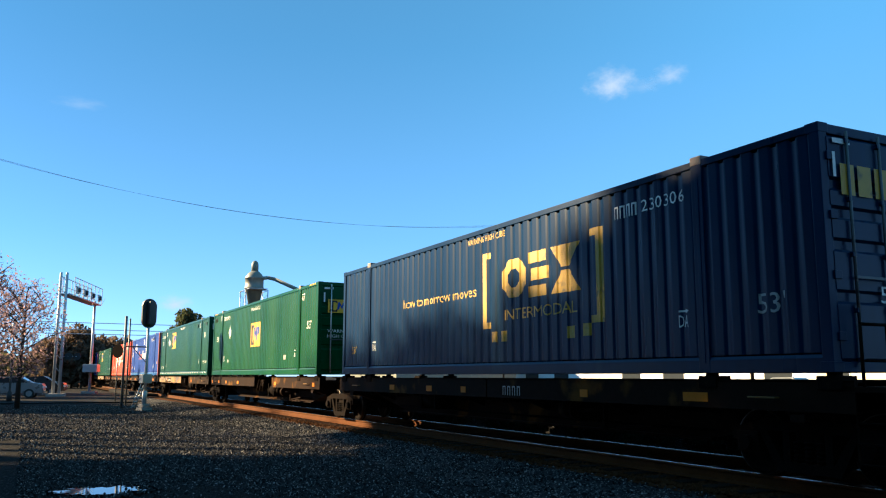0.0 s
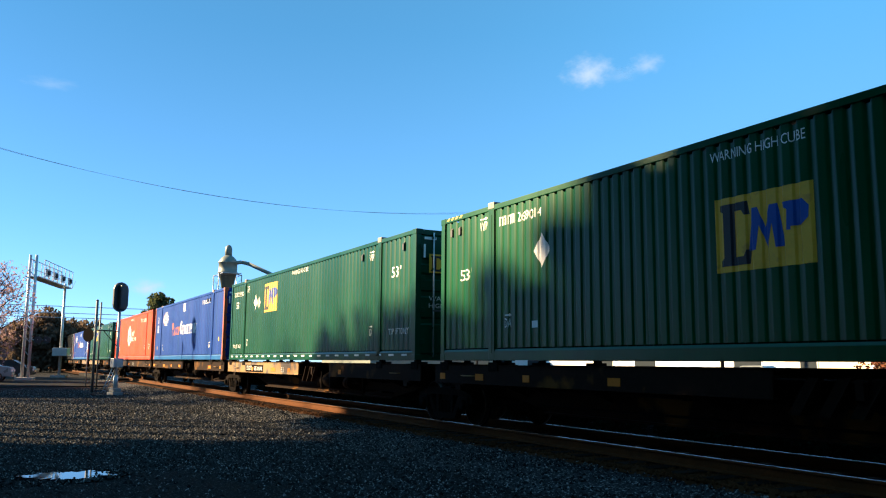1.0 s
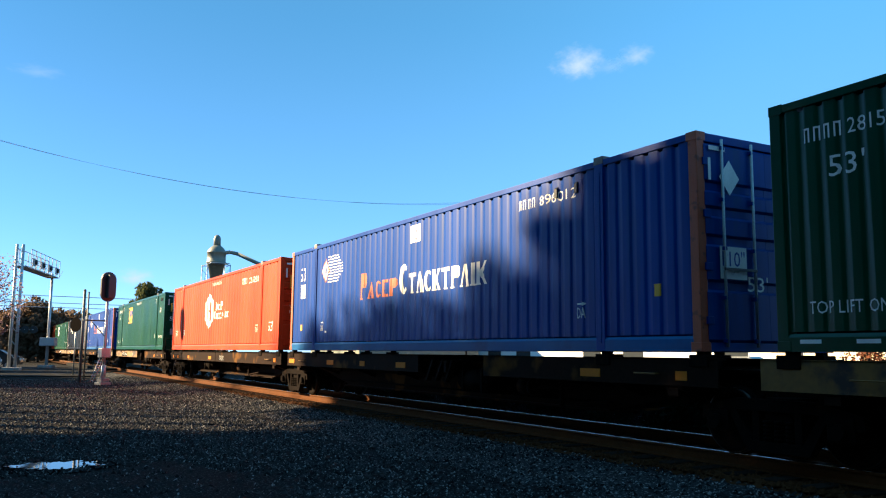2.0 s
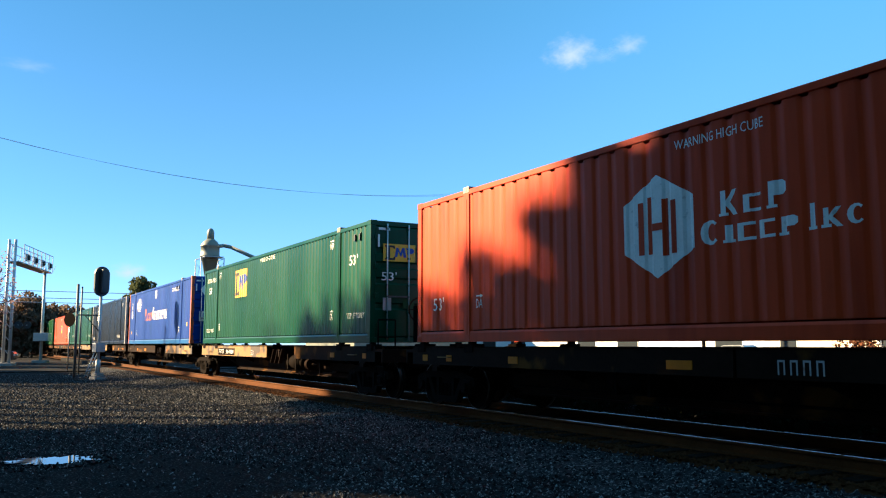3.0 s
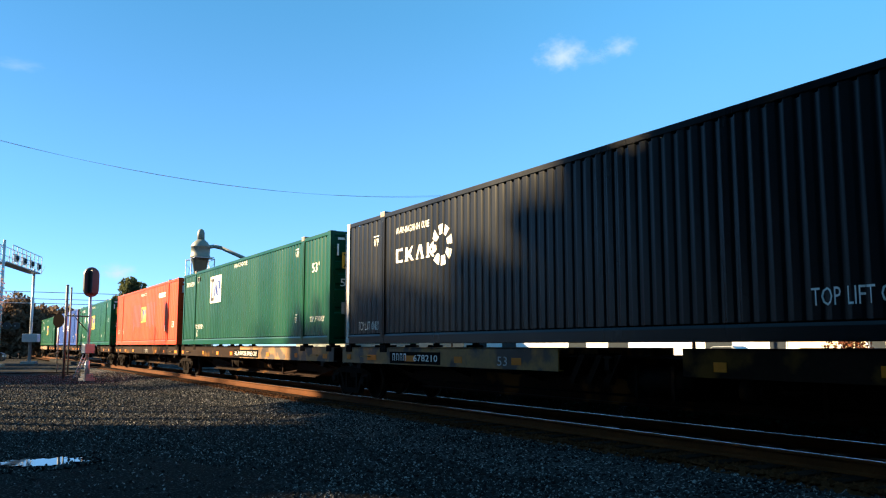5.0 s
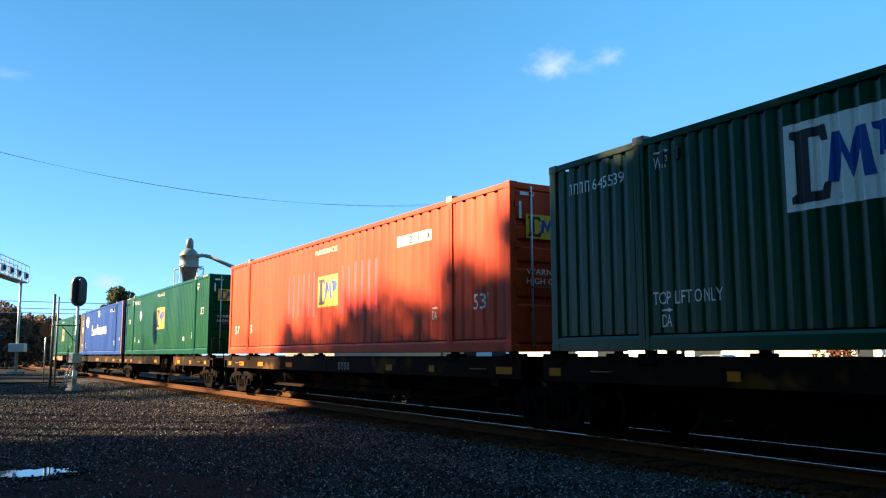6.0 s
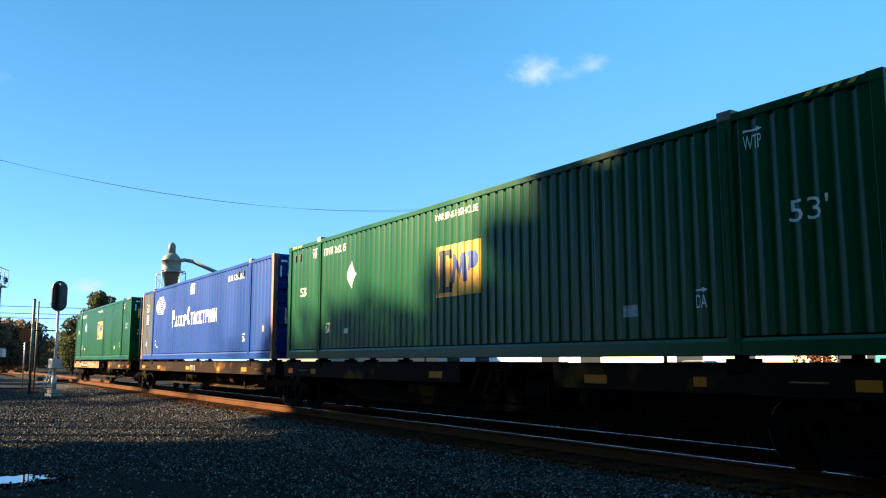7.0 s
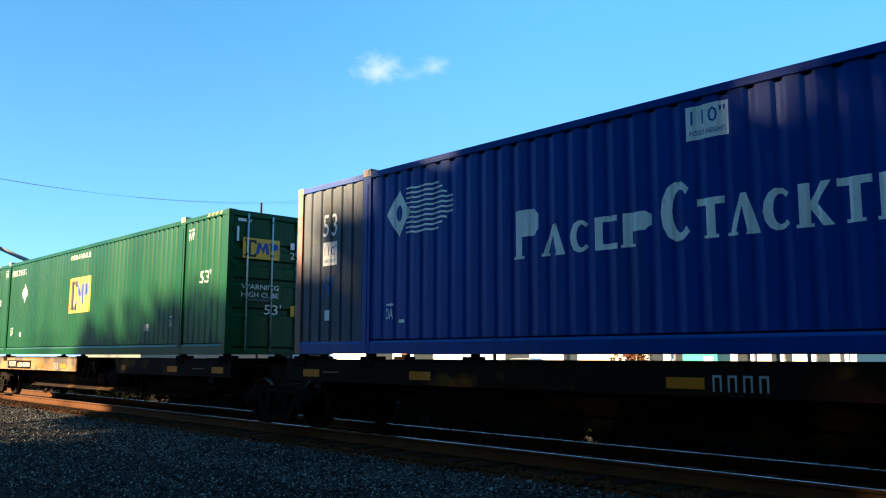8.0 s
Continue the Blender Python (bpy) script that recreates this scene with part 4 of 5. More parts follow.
G_LOW = "green corrugated shipping container with a yellow sign at mid side"
BOXES = [
    (-22.32, navy_box()),
    (-40.82, green_low("269014", label="green shipping container with a yellow sign and a white diamond")),
    (-58.15, green_high("281540", paint_yellow, "green corrugated shipping container with white dashes along its bottom rail", True)),
    (-75.46, blue_box("blue shipping container with orange end posts and orange and white shapes", paint_logo_orange, "896012")),
    (-92.73, orange_hex_box()),
    (-111.28, green_high("649933", paint_yellow, "green corrugated shipping container with a high yellow sign")),
    (-129.76, blue_box("blue shipping container with orange posts and a repainted bottom rail", paint_logo_orange, "896025")),
    (-147.30, black_box()),
    (-164.52, green_high("645539", paint_white, "green corrugated shipping container with a white sign patch", plain_end=True)),
    (-181.76, orange_patch_box()),
    (-200.55, green_low("262151", label=G_LOW)),
    (-217.83, blue_box("scuffed blue shipping container with pink end posts and white shapes", paint_white, "530762")),
    (-236.46, green_low("290337", label="green shipping container on the last car of the train")),
]

# ---- the train: spine cars and trucks; heights from the container floor ----
SIDE = 1.25


def spine():
    """Box girder along the middle, deeper between the trucks."""
    bm = slab(bmesh.new(), [(-0.5, -0.26), (16.65, -0.26), (16.65, -0.58), (15.2, -0.60), (13.4, -0.92), (2.8, -0.92), (1.0, -0.60), (-0.5, -0.58)], "y", -0.52, 0.52)
    box(bm, -0.45, 16.6, -0.60, 0.60, -0.275, -0.235)
    box(bm, 2.6, 13.5, -0.60, 0.60, -0.95, -0.915)
    return bm


def sill(a, b):
    def make():
        bm = box(bmesh.new(), a, b, -SIDE, -SIDE + 0.025, -0.44, -0.10)
        box(bm, a, b, -SIDE, -SIDE + 0.16, -0.115, -0.09)
        box(bm, a, b, -SIDE - 0.004, -SIDE + 0.11, -0.455, -0.435)
        for k in range(int((b - a) / 0.7)):
            box(bm, a + 0.35 + 0.7 * k, a + 0.37 + 0.7 * k, -SIDE + 0.025, -SIDE + 0.12, -0.435, -0.115)
        return bm
    return make


def cross_bearer():
    bm = slab(bmesh.new(), [(-SIDE + 0.03, -0.2), (-SIDE + 0.03, -0.42), (-0.33, -0.75), (0.33, -0.75), (SIDE - 0.03, -0.42), (SIDE - 0.03, -0.2)], "x", -0.05, 0.05)
    box(bm, -0.10, 0.10, -SIDE + 0.03, SIDE - 0.03, -0.235, -0.215)
    return bm


def pedestal():
    bm = box(bmesh.new(), -0.16, 0.16, -SIDE - 0.02, -SIDE + 0.25, -0.20, -0.04, 0.012)
    box(bm, -0.06, 0.06, -SIDE + 0.02, -SIDE + 0.14, -0.045, 0.0)
    rod(bm, (-0.22, -SIDE + 0.1, -0.14), (0.22, -SIDE + 0.1, -0.14), 0.035, n=8)
    return bm


def reservoir():
    bm = rod(bmesh.new(), (-0.55, 0, 0), (0.55, 0, 0), 0.21, n=18)
    rod(bm, (0.55, 0, 0), (0.63, 0, 0), 0.20, 0.11, n=18)
    rod(bm, (-0.55, 0, 0), (-0.63, 0, 0), 0.20, 0.11, n=18)
    for x in (-0.35, 0.35):
        box(bm, x - 0.03, x + 0.03, -0.225, 0.225, -0.225, 0.225)
    return bm


def strut():
    """A leaning gusset plate with a flange, in the open bay of the side sill."""
    bm = slab(bmesh.new(), [(0.0, -0.19), (0.22, -0.19), (-0.06, -0.62), (-0.28, -0.62)], "y", -SIDE + 0.10, -SIDE + 0.13)
    slab(bm, [(0.19, -0.19), (0.22, -0.19), (-0.06, -0.62), (-0.09, -0.62)], "y", -SIDE + 0.02, -SIDE + 0.10)
    return bm


def pipe_run():
    bm = rod(bmesh.new(), (0.2, -0.72, -0.52), (16.0, -0.72, -0.52), 0.028, n=8)
    rod(bm, (2.5, -0.6, -0.80), (13.6, -0.6, -0.80), 0.02, n=8)
    for k in range(9):
        box(bm, 1.0 + 1.75 * k, 1.04 + 1.75 * k, -0.78, -0.33, -0.56, -0.48)
    return bm


def handrail():
    bm = bmesh.new()
    for y in (-1.22, -0.78):
        rod(bm, (0, y, -0.22), (0, y, 0.52), 0.019, n=8)
    rod(bm, (0, -1.22, 0.52), (0, -0.78, 0.52), 0.019, n=8)
    rod(bm, (0, -1.22, 0.12), (0, -0.78, 0.12), 0.015, n=8)
    return bm


def sill_step():
    bm = bmesh.new()
    for k in range(3):
        rod(bm, (0.02, -1.2, -0.55 - 0.22 * k), (0.38, -1.2, -0.55 - 0.22 * k), 0.012, n=6)
    rod(bm, (0.02, -1.2, -0.2), (0.02, -1.2, -1.02), 0.012, n=6)
    rod(bm, (0.38, -1.2, -0.2), (0.38, -1.2, -1.02), 0.012, n=6)
    return bm


def brake_wheel():
    bm = bmesh.new()
    pts = [Vector((0, 0.28 * math.cos(k * math.tau / 20), 0.28 * math.sin(k * math.tau / 20))) for k in range(20)]
    for a, b in zip(pts, pts[1:] + pts[:1]):
        rod(bm, a, b, 0.018, n=6, caps=False)
    for k in range(0, 20, 5):
        rod(bm, (0, 0, 0), pts[k], 0.012, n=6)
    rod(bm, (-0.25, 0, 0), (0.03, 0, 0), 0.03, n=8)
    box(bm, -0.2, -0.06, -0.06, 0.06, -0.75, 0.1)
    return bm


def coupler():
    bm = box(bmesh.new(), 16.6, 17.12, -0.09, 0.09, -0.72, -0.55, 0.02)
    box(bm, 17.05, 17.35, -0.16, 0.16, -0.77, -0.5, 0.04)
    return bm


def end_platform():
    """Grated end step across the car."""
    bm = box(bmesh.new(), 16.05, 16.75, -SIDE, SIDE, -0.22, -0.16)
    box(bm, 16.70, 16.75, -SIDE, SIDE, -0.46, -0.22)
    return bm


def body_bolster():
    """Deep box arm over a truck, with a sloped soffit and two gussets."""
    bm = slab(bmesh.new(), [(-SIDE + 0.04, -0.22), (-SIDE + 0.04, -0.50), (-0.55, -0.72), (0.55, -0.72), (SIDE - 0.04, -0.50), (SIDE - 0.04, -0.22)], "x", -0.16, 0.16)
    for x in (-0.19, 0.17):
        box(bm, x, x + 0.02, -SIDE + 0.02, SIDE - 0.02, -0.30, -0.20)
    box(bm, -0.10, 0.10, -SIDE + 0.02, -SIDE + 0.16, -0.58, -0.49)
    return bm


def air_hose():
    """Slack rubber hose sagging beside the truck, with a metal coupling."""
    bm = bmesh.new()
    pts = [Vector((0.12 * k, -0.78 - 0.02 * math.sin(k), -0.52 - 0.30 * math.sin(math.pi * k / 9))) for k in range(10)]
    for a, c in zip(pts, pts[1:]):
        rod(bm, a, c, 0.026, n=7, caps=False)
    rod(bm, pts[4] - Vector((0.07, 0, 0)), pts[4] + Vector((0.07, 0, 0)), 0.045, n=8)
    return bm


def brake_cylinder():
    bm = rod(bmesh.new(), (0, 0, 0), (0.34, 0, 0), 0.15, n=16)
    rod(bm, (0.34, 0, 0), (0.40, 0, 0), 0.17, n=16)
    rod(bm, (0.40, 0, 0), (1.15, 0, 0.02), 0.03, n=8)
    box(bm, 1.10, 1.16, -0.04, 0.04, -0.30, 0.22)
    rod(bm, (1.13, 0, -0.26), (2.3, 0, -0.16), 0.022, n=6)
    return bm


def grab_iron():
    bm = rod(bmesh.new(), (0, -SIDE - 0.07, -0.30), (0.42, -SIDE - 0.07, -0.30), 0.011, n=6)
    for x in (0, 0.42):
        rod(bm, (x, -SIDE - 0.07, -0.30), (x, -SIDE, -0.30), 0.011, n=6)
    return bm


def spine_car(number, words, open_front, open_rear, seed):
    rng = random.Random(seed)
    c = thing("spine_car", "rusty yellow and brown intermodal spine car under a container", "railcar", "spine cars of the train")
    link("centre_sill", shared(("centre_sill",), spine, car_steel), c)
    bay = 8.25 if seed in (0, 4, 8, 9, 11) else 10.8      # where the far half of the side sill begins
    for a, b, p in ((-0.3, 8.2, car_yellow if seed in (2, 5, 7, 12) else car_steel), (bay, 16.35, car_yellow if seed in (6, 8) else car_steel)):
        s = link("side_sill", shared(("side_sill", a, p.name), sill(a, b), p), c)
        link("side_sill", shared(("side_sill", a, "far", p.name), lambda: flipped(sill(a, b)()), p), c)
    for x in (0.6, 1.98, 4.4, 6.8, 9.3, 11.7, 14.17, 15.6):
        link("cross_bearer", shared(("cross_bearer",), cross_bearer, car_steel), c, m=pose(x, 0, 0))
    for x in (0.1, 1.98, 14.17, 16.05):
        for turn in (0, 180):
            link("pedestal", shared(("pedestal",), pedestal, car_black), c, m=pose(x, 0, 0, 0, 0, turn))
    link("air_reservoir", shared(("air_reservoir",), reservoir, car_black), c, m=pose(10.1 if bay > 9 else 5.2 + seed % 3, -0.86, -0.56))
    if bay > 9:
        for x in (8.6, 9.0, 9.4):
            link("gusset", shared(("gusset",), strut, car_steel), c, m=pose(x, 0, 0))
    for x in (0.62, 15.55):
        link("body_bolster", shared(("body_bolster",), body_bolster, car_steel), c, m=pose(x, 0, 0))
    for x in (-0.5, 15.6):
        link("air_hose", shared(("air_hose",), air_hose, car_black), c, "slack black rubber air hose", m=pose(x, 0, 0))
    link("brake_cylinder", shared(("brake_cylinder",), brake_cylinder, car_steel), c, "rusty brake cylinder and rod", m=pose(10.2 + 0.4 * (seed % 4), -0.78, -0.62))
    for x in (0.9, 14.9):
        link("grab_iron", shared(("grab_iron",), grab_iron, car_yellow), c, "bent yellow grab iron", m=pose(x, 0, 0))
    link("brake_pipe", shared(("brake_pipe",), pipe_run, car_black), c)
    spots = [-0.2, 1.1, 2.9, 5.0, 6.9, 11.0, 13.2, 15.2]
    polys = []
    for x in spots:
        if rng.random() < 0.6:
            w = rng.choice((0.20, 0.28, 0.46))
            polys.append((x + rng.uniform(0, 0.5), w))
    for x, w in polys:
        key = ("reflector", w)
        link("reflector", shared(key, lambda: box(bmesh.new(), 0, w, -SIDE - 0.008, -SIDE, -0.38, -0.26), reflector), c, "amber reflective plate", m=pose(x, 0, 0))
    if words or number:
        p = link("name_plate", shared(("name_plate", words or number), lambda: box(bmesh.new(), 0, 2.7 if words else 2.2, -SIDE - 0.006, -SIDE, -0.43, -0.185), car_black), c, "black lettered plate", m=pose(7.55 if words else 2.3, 0, 0))
        bm = text_bm(words or number, 0.13, 2.45 if words else 1.0)
        for v in bm.verts:
            v.co = Vector((v.co.x + (0.12 if words else 1.1), -SIDE - 0.010, v.co.z - 0.37))
        link("lettering", mesh("lettering", bm, paint_white), p)
        if not words:
            for q in bars(0.15, -0.37, 0.15, (0.7, 0.7, 0.7, 0.7), 0.45):
                bm = bmesh.new()
                bm.faces.new([bm.verts.new((x, -SIDE - 0.010, z)) for x, z in q])
                link("stencil_mark", mesh("stencil_mark", bm, paint_white), p)
    if number:
        bm = text_bm("53", 0.16, 0.30)
        for v in bm.verts:
            v.co = Vector((v.co.x, -SIDE - 0.006, v.co.z - 0.40))
        link("lettering", mesh("lettering", bm, paint_grey_white), c, m=pose(6.5, 0, 0))
    elif seed in (0, 4, 9, 11):
        for q in bars({9: 8.95, 11: 7.85}.get(seed, 8.85), -0.40, 0.17, (0.6, 0.6, 0.6, 0.6), 0.4):
            bm = bmesh.new()
            bm.faces.new([bm.verts.new((x, -SIDE - 0.006, z)) for x, z in q])
            link("stencil_mark", mesh("stencil_mark", bm, paint_grey_white), c)
    if open_front:
        link("end_platform", shared(("end_platform",), end_platform, car_steel), c)
        link("coupler", shared(("coupler",), coupler, car_black), c)
        link("handrail", shared(("handrail",), handrail, car_black), c, "black pipe handrail", m=pose(16.45, 0, 0))
        link("sill_step", shared(("sill_step",), sill_step, car_black), c, m=pose(16.3, 0, 0))
        link("brake_wheel", shared(("brake_wheel",), brake_wheel, car_black), c, "black hand brake wheel", m=pose(16.85, -0.35, 0.75))
    if open_rear:
        link("end_platform", shared(("end_platform",), end_platform, car_steel), c, m=pose(16.15, 0, 0, 0, 0, 180))
        link("coupler", shared(("coupler",), coupler, car_black), c, m=pose(16.15, 0, 0, 0, 0, 180))
    return c


def side_frame():
    """Cast side frame with two spring windows and journal ends, above the rail."""
    bm = bmesh.new()
    slab(bm, [(-1.15, 0.46), (-1.12, 0.60), (-0.62, 0.72), (0.62, 0.72), (1.12, 0.60), (1.15, 0.46), (0.95, 0.40), (0.66, 0.58), (-0.66, 0.58), (-0.95, 0.40)], "y", -0.07, 0.07)
    slab(bm, [(-0.72, 0.58), (-0.60, 0.58), (-0.36, 0.22), (0.36, 0.22), (0.60, 0.58), (0.72, 0.58), (0.44, 0.10), (-0.44, 0.10)], "y", -0.065, 0.065)
    for x in (-0.30, 0.30):
        box(bm, x - 0.05, x + 0.05, -0.06, 0.06, 0.2, 0.6)
    for x in (-0.865, 0.865):
        box(bm, x - 0.17, x + 0.17, -0.10, 0.08, 0.30, 0.56, 0.02)
        rod(bm, (x, -0.17, 0.42), (x, -0.08, 0.42), 0.09, n=12)
    return bm


def spring():
    bm = rod(bmesh.new(), (0, 0, 0.22), (0, 0, 0.46), 0.045, n=8)
    for k in range(5):
        rod(bm, (0, 0, 0.24 + 0.05 * k), (0, 0, 0.27 + 0.05 * k), 0.065, n=10)
    return bm


def wheel():
    """Railway wheel on the y axis, flange towards +y."""
    bm = lathe(bmesh.new(), [(0.10, -0.09), (0.13, -0.09), (0.14, -0.03), (0.30, -0.005), (0.34, -0.055), (0.405, -0.06), (0.415, 0.035), (0.445, 0.045), (0.445, 0.065), (0.34, 0.065), (0.29, 0.04), (0.14, 0.02), (0.10, 0.04)], 28)
    bmesh.ops.rotate(bm, verts=bm.verts, cent=(0, 0, 0), matrix=Matrix.Rotation(radians(-90), 3, "X"))
    return bm


def tread():
    bm = lathe(bmesh.new(), [(0.400, -0.0612), (0.409, -0.0612), (0.4185, -0.056), (0.4185, 0.034), (0.404, 0.034)], 28, caps=False)
    bmesh.ops.rotate(bm, verts=bm.verts, cent=(0, 0, 0), matrix=Matrix.Rotation(radians(-90), 3, "X"))
    return bm


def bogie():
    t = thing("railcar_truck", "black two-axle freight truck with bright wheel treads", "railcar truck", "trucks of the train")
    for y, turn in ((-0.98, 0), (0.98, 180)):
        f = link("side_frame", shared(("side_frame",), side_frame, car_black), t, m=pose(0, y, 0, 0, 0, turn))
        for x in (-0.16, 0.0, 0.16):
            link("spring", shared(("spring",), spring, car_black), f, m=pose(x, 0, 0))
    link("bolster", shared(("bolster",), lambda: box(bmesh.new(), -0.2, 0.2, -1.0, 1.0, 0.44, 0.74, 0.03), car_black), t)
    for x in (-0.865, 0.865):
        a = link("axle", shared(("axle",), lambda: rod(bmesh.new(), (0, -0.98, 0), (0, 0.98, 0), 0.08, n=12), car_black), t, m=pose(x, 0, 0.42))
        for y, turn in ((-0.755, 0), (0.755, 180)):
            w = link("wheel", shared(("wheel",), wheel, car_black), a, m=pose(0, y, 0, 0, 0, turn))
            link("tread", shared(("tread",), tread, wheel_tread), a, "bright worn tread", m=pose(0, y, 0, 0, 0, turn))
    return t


JOINED = [1, 1, 1, 1, 0, 1, 1, 1, 1, 0, 1, 1]   # unit k and unit k + 1 share a truck
CARS, TRUCKS = [], []
for k, (u, _) in enumerate(BOXES):
    front_open = k == 0 or not JOINED[k - 1]
    rear_open = k == 12 or not JOINED[k]
    number = {5: "554386", 7: "678210", 2: "553104", 12: "554390"}.get(k, "")
    CARS.append((u, spine_car(number, "ALL PURPOSE SPINE CAR" if k == 8 else "", front_open, rear_open, k)))
    TRUCKS += [(u + LEN - 0.65, bogie())] if front_open else []
    gap = 0 if rear_open else u - BOXES[k + 1][0] - LEN
    TRUCKS += [(u + 0.70, bogie())] if rear_open else [(u - gap / 2 + 0.3, bogie())]


def travelled(t):
    """Metres that the train has gone after t seconds."""
    return 25.695 * t + ((0.00386 * t - 0.0722) * t + 0.3509) * t - 0.2017

# ---- far things ----
def at(az, dist):
    """A place by its bearing to the left of +y and its distance."""
    return -dist * math.sin(radians(az)), dist * math.cos(radians(az))


def signal():
    x, y = at(83.0, 42)
    s = thing("railway_signal", "silver railway signal mast with a black oval head", "railway signal", m=pose(x, y, 0, 0, 0, -65))
    bm = rod(bmesh.new(), (0, 0, 0.25), (0, 0, 3.9), 0.062, n=14)
    rod(bm, (0, 0, 0.25), (0, 0, 0.9), 0.11, n=14)
    part("mast", bm, mast_paint, s)
    bm = box(bmesh.new(), -0.26, 0.26, -0.26, 0.26, -0.1, 0.12, 0.02)
    box(bm, -0.2, 0.2, -0.2, 0.2, 0.14, 0.28, 0.02)
    part("footing", bm, concrete, s, "pale concrete footing")
    bm = bmesh.new()
    rod(bm, (0.50, 0, 0.12), (0.06, 0, 1.2), 0.025, n=8)
    rod(bm, (0.66, 0, 0.12), (0.22, 0, 1.2), 0.025, n=8)
    for k in range(5):
        rod(bm, (0.46 - 0.08 * k, -0.02, 0.2 + 0.2 * k), (0.63 - 0.08 * k, 0.02, 0.2 + 0.2 * k), 0.02, n=6)
    part("step_brace", bm, mast_paint, s)
    outline = [(0.38 * math.cos(a), 4.55 + 0.32 * (1 if math.sin(a) > 0 else -1) + 0.38 * math.sin(a)) for a in [math.tau * (k + 0.5) / 32 for k in range(32)]]
    head = part("signal_head", slab(bmesh.new(), outline, "y", -0.05, 0.05), signal_black, s, "black oval backing plate")
    for z in (4.23, 4.55, 4.87):
        bm = bmesh.new()
        n = 14
        ring = [(0.15 * math.cos(math.pi * k / n - 0.3), z + 0.15 * math.sin(math.pi * (k * 1.2) / n - 0.3)) for k in range(n + 1)]
        for p, q in zip(ring, ring[1:]):
            bm.faces.new([bm.verts.new(v) for v in ((p[0], -0.05, p[1]), (q[0], -0.05, q[1]), (q[0], -0.38, q[1]), (p[0], -0.38, p[1]))])
        part("hood", bm, signal_black, head)
        part("lens", rod(bmesh.new(), (0, -0.07, z), (0, -0.05, z), 0.11, n=18), lens_dark, head, "unlit dark lens")
    part("head_case", box(bmesh.new(), -0.16, 0.16, 0.05, 0.32, 4.0, 5.1, 0.03), signal_black, s)
    part("equipment_box", box(bmesh.new(), -0.24, 0.24, -0.16, 0.16, 1.25, 1.68, 0.02), mast_paint, s, "silver equipment box")
    bm = rod(bmesh.new(), (0.06, 0, 2.95), (1.15, 0, 2.95), 0.03, n=8)
    rod(bm, (0.06, 0, 2.25), (0.75, 0, 2.92), 0.02, n=8)
    part("bracket_arm", bm, signal_black, s, "dark bracket arm with a brace")


signal()


def plain_post(az, dist, top, r, label, material):
    x, y = at(az, dist)
    p = thing("marker_post", label, "post", m=pose(x, y, 0))
    part("shaft", rod(bmesh.new(), (0, 0, -0.1), (0, 0, top), r, n=10), material, p)
    part("cap", rod(bmesh.new(), (0, 0, top), (0, 0, top + 0.05), r * 1.3, r * 0.6, n=10), material, p)


plain_post(84.36, 45, 4.55, 0.065, "weathered grey steel post by the gravel lot", rod_steel)
plain_post(84.12, 50, 4.75, 0.045, "thin grey steel pole behind the gravel lot", rod_steel)


def disc_sign():
    x, y = at(84.75, 55)
    s = thing("round_sign", "round metal road sign seen from behind on a thin post", "road sign", m=pose(x, y, 0, 0, 0, 20))
    part("post", rod(bmesh.new(), (0, 0, -0.1), (0, 0, 3.4), 0.035, n=10), galv, s)
    part("disc", rod(bmesh.new(), (0.03, -0.03, 3.1), (0.036, -0.045, 3.1), 0.42, n=28), car_black, s, "dark round plate")


disc_sign()


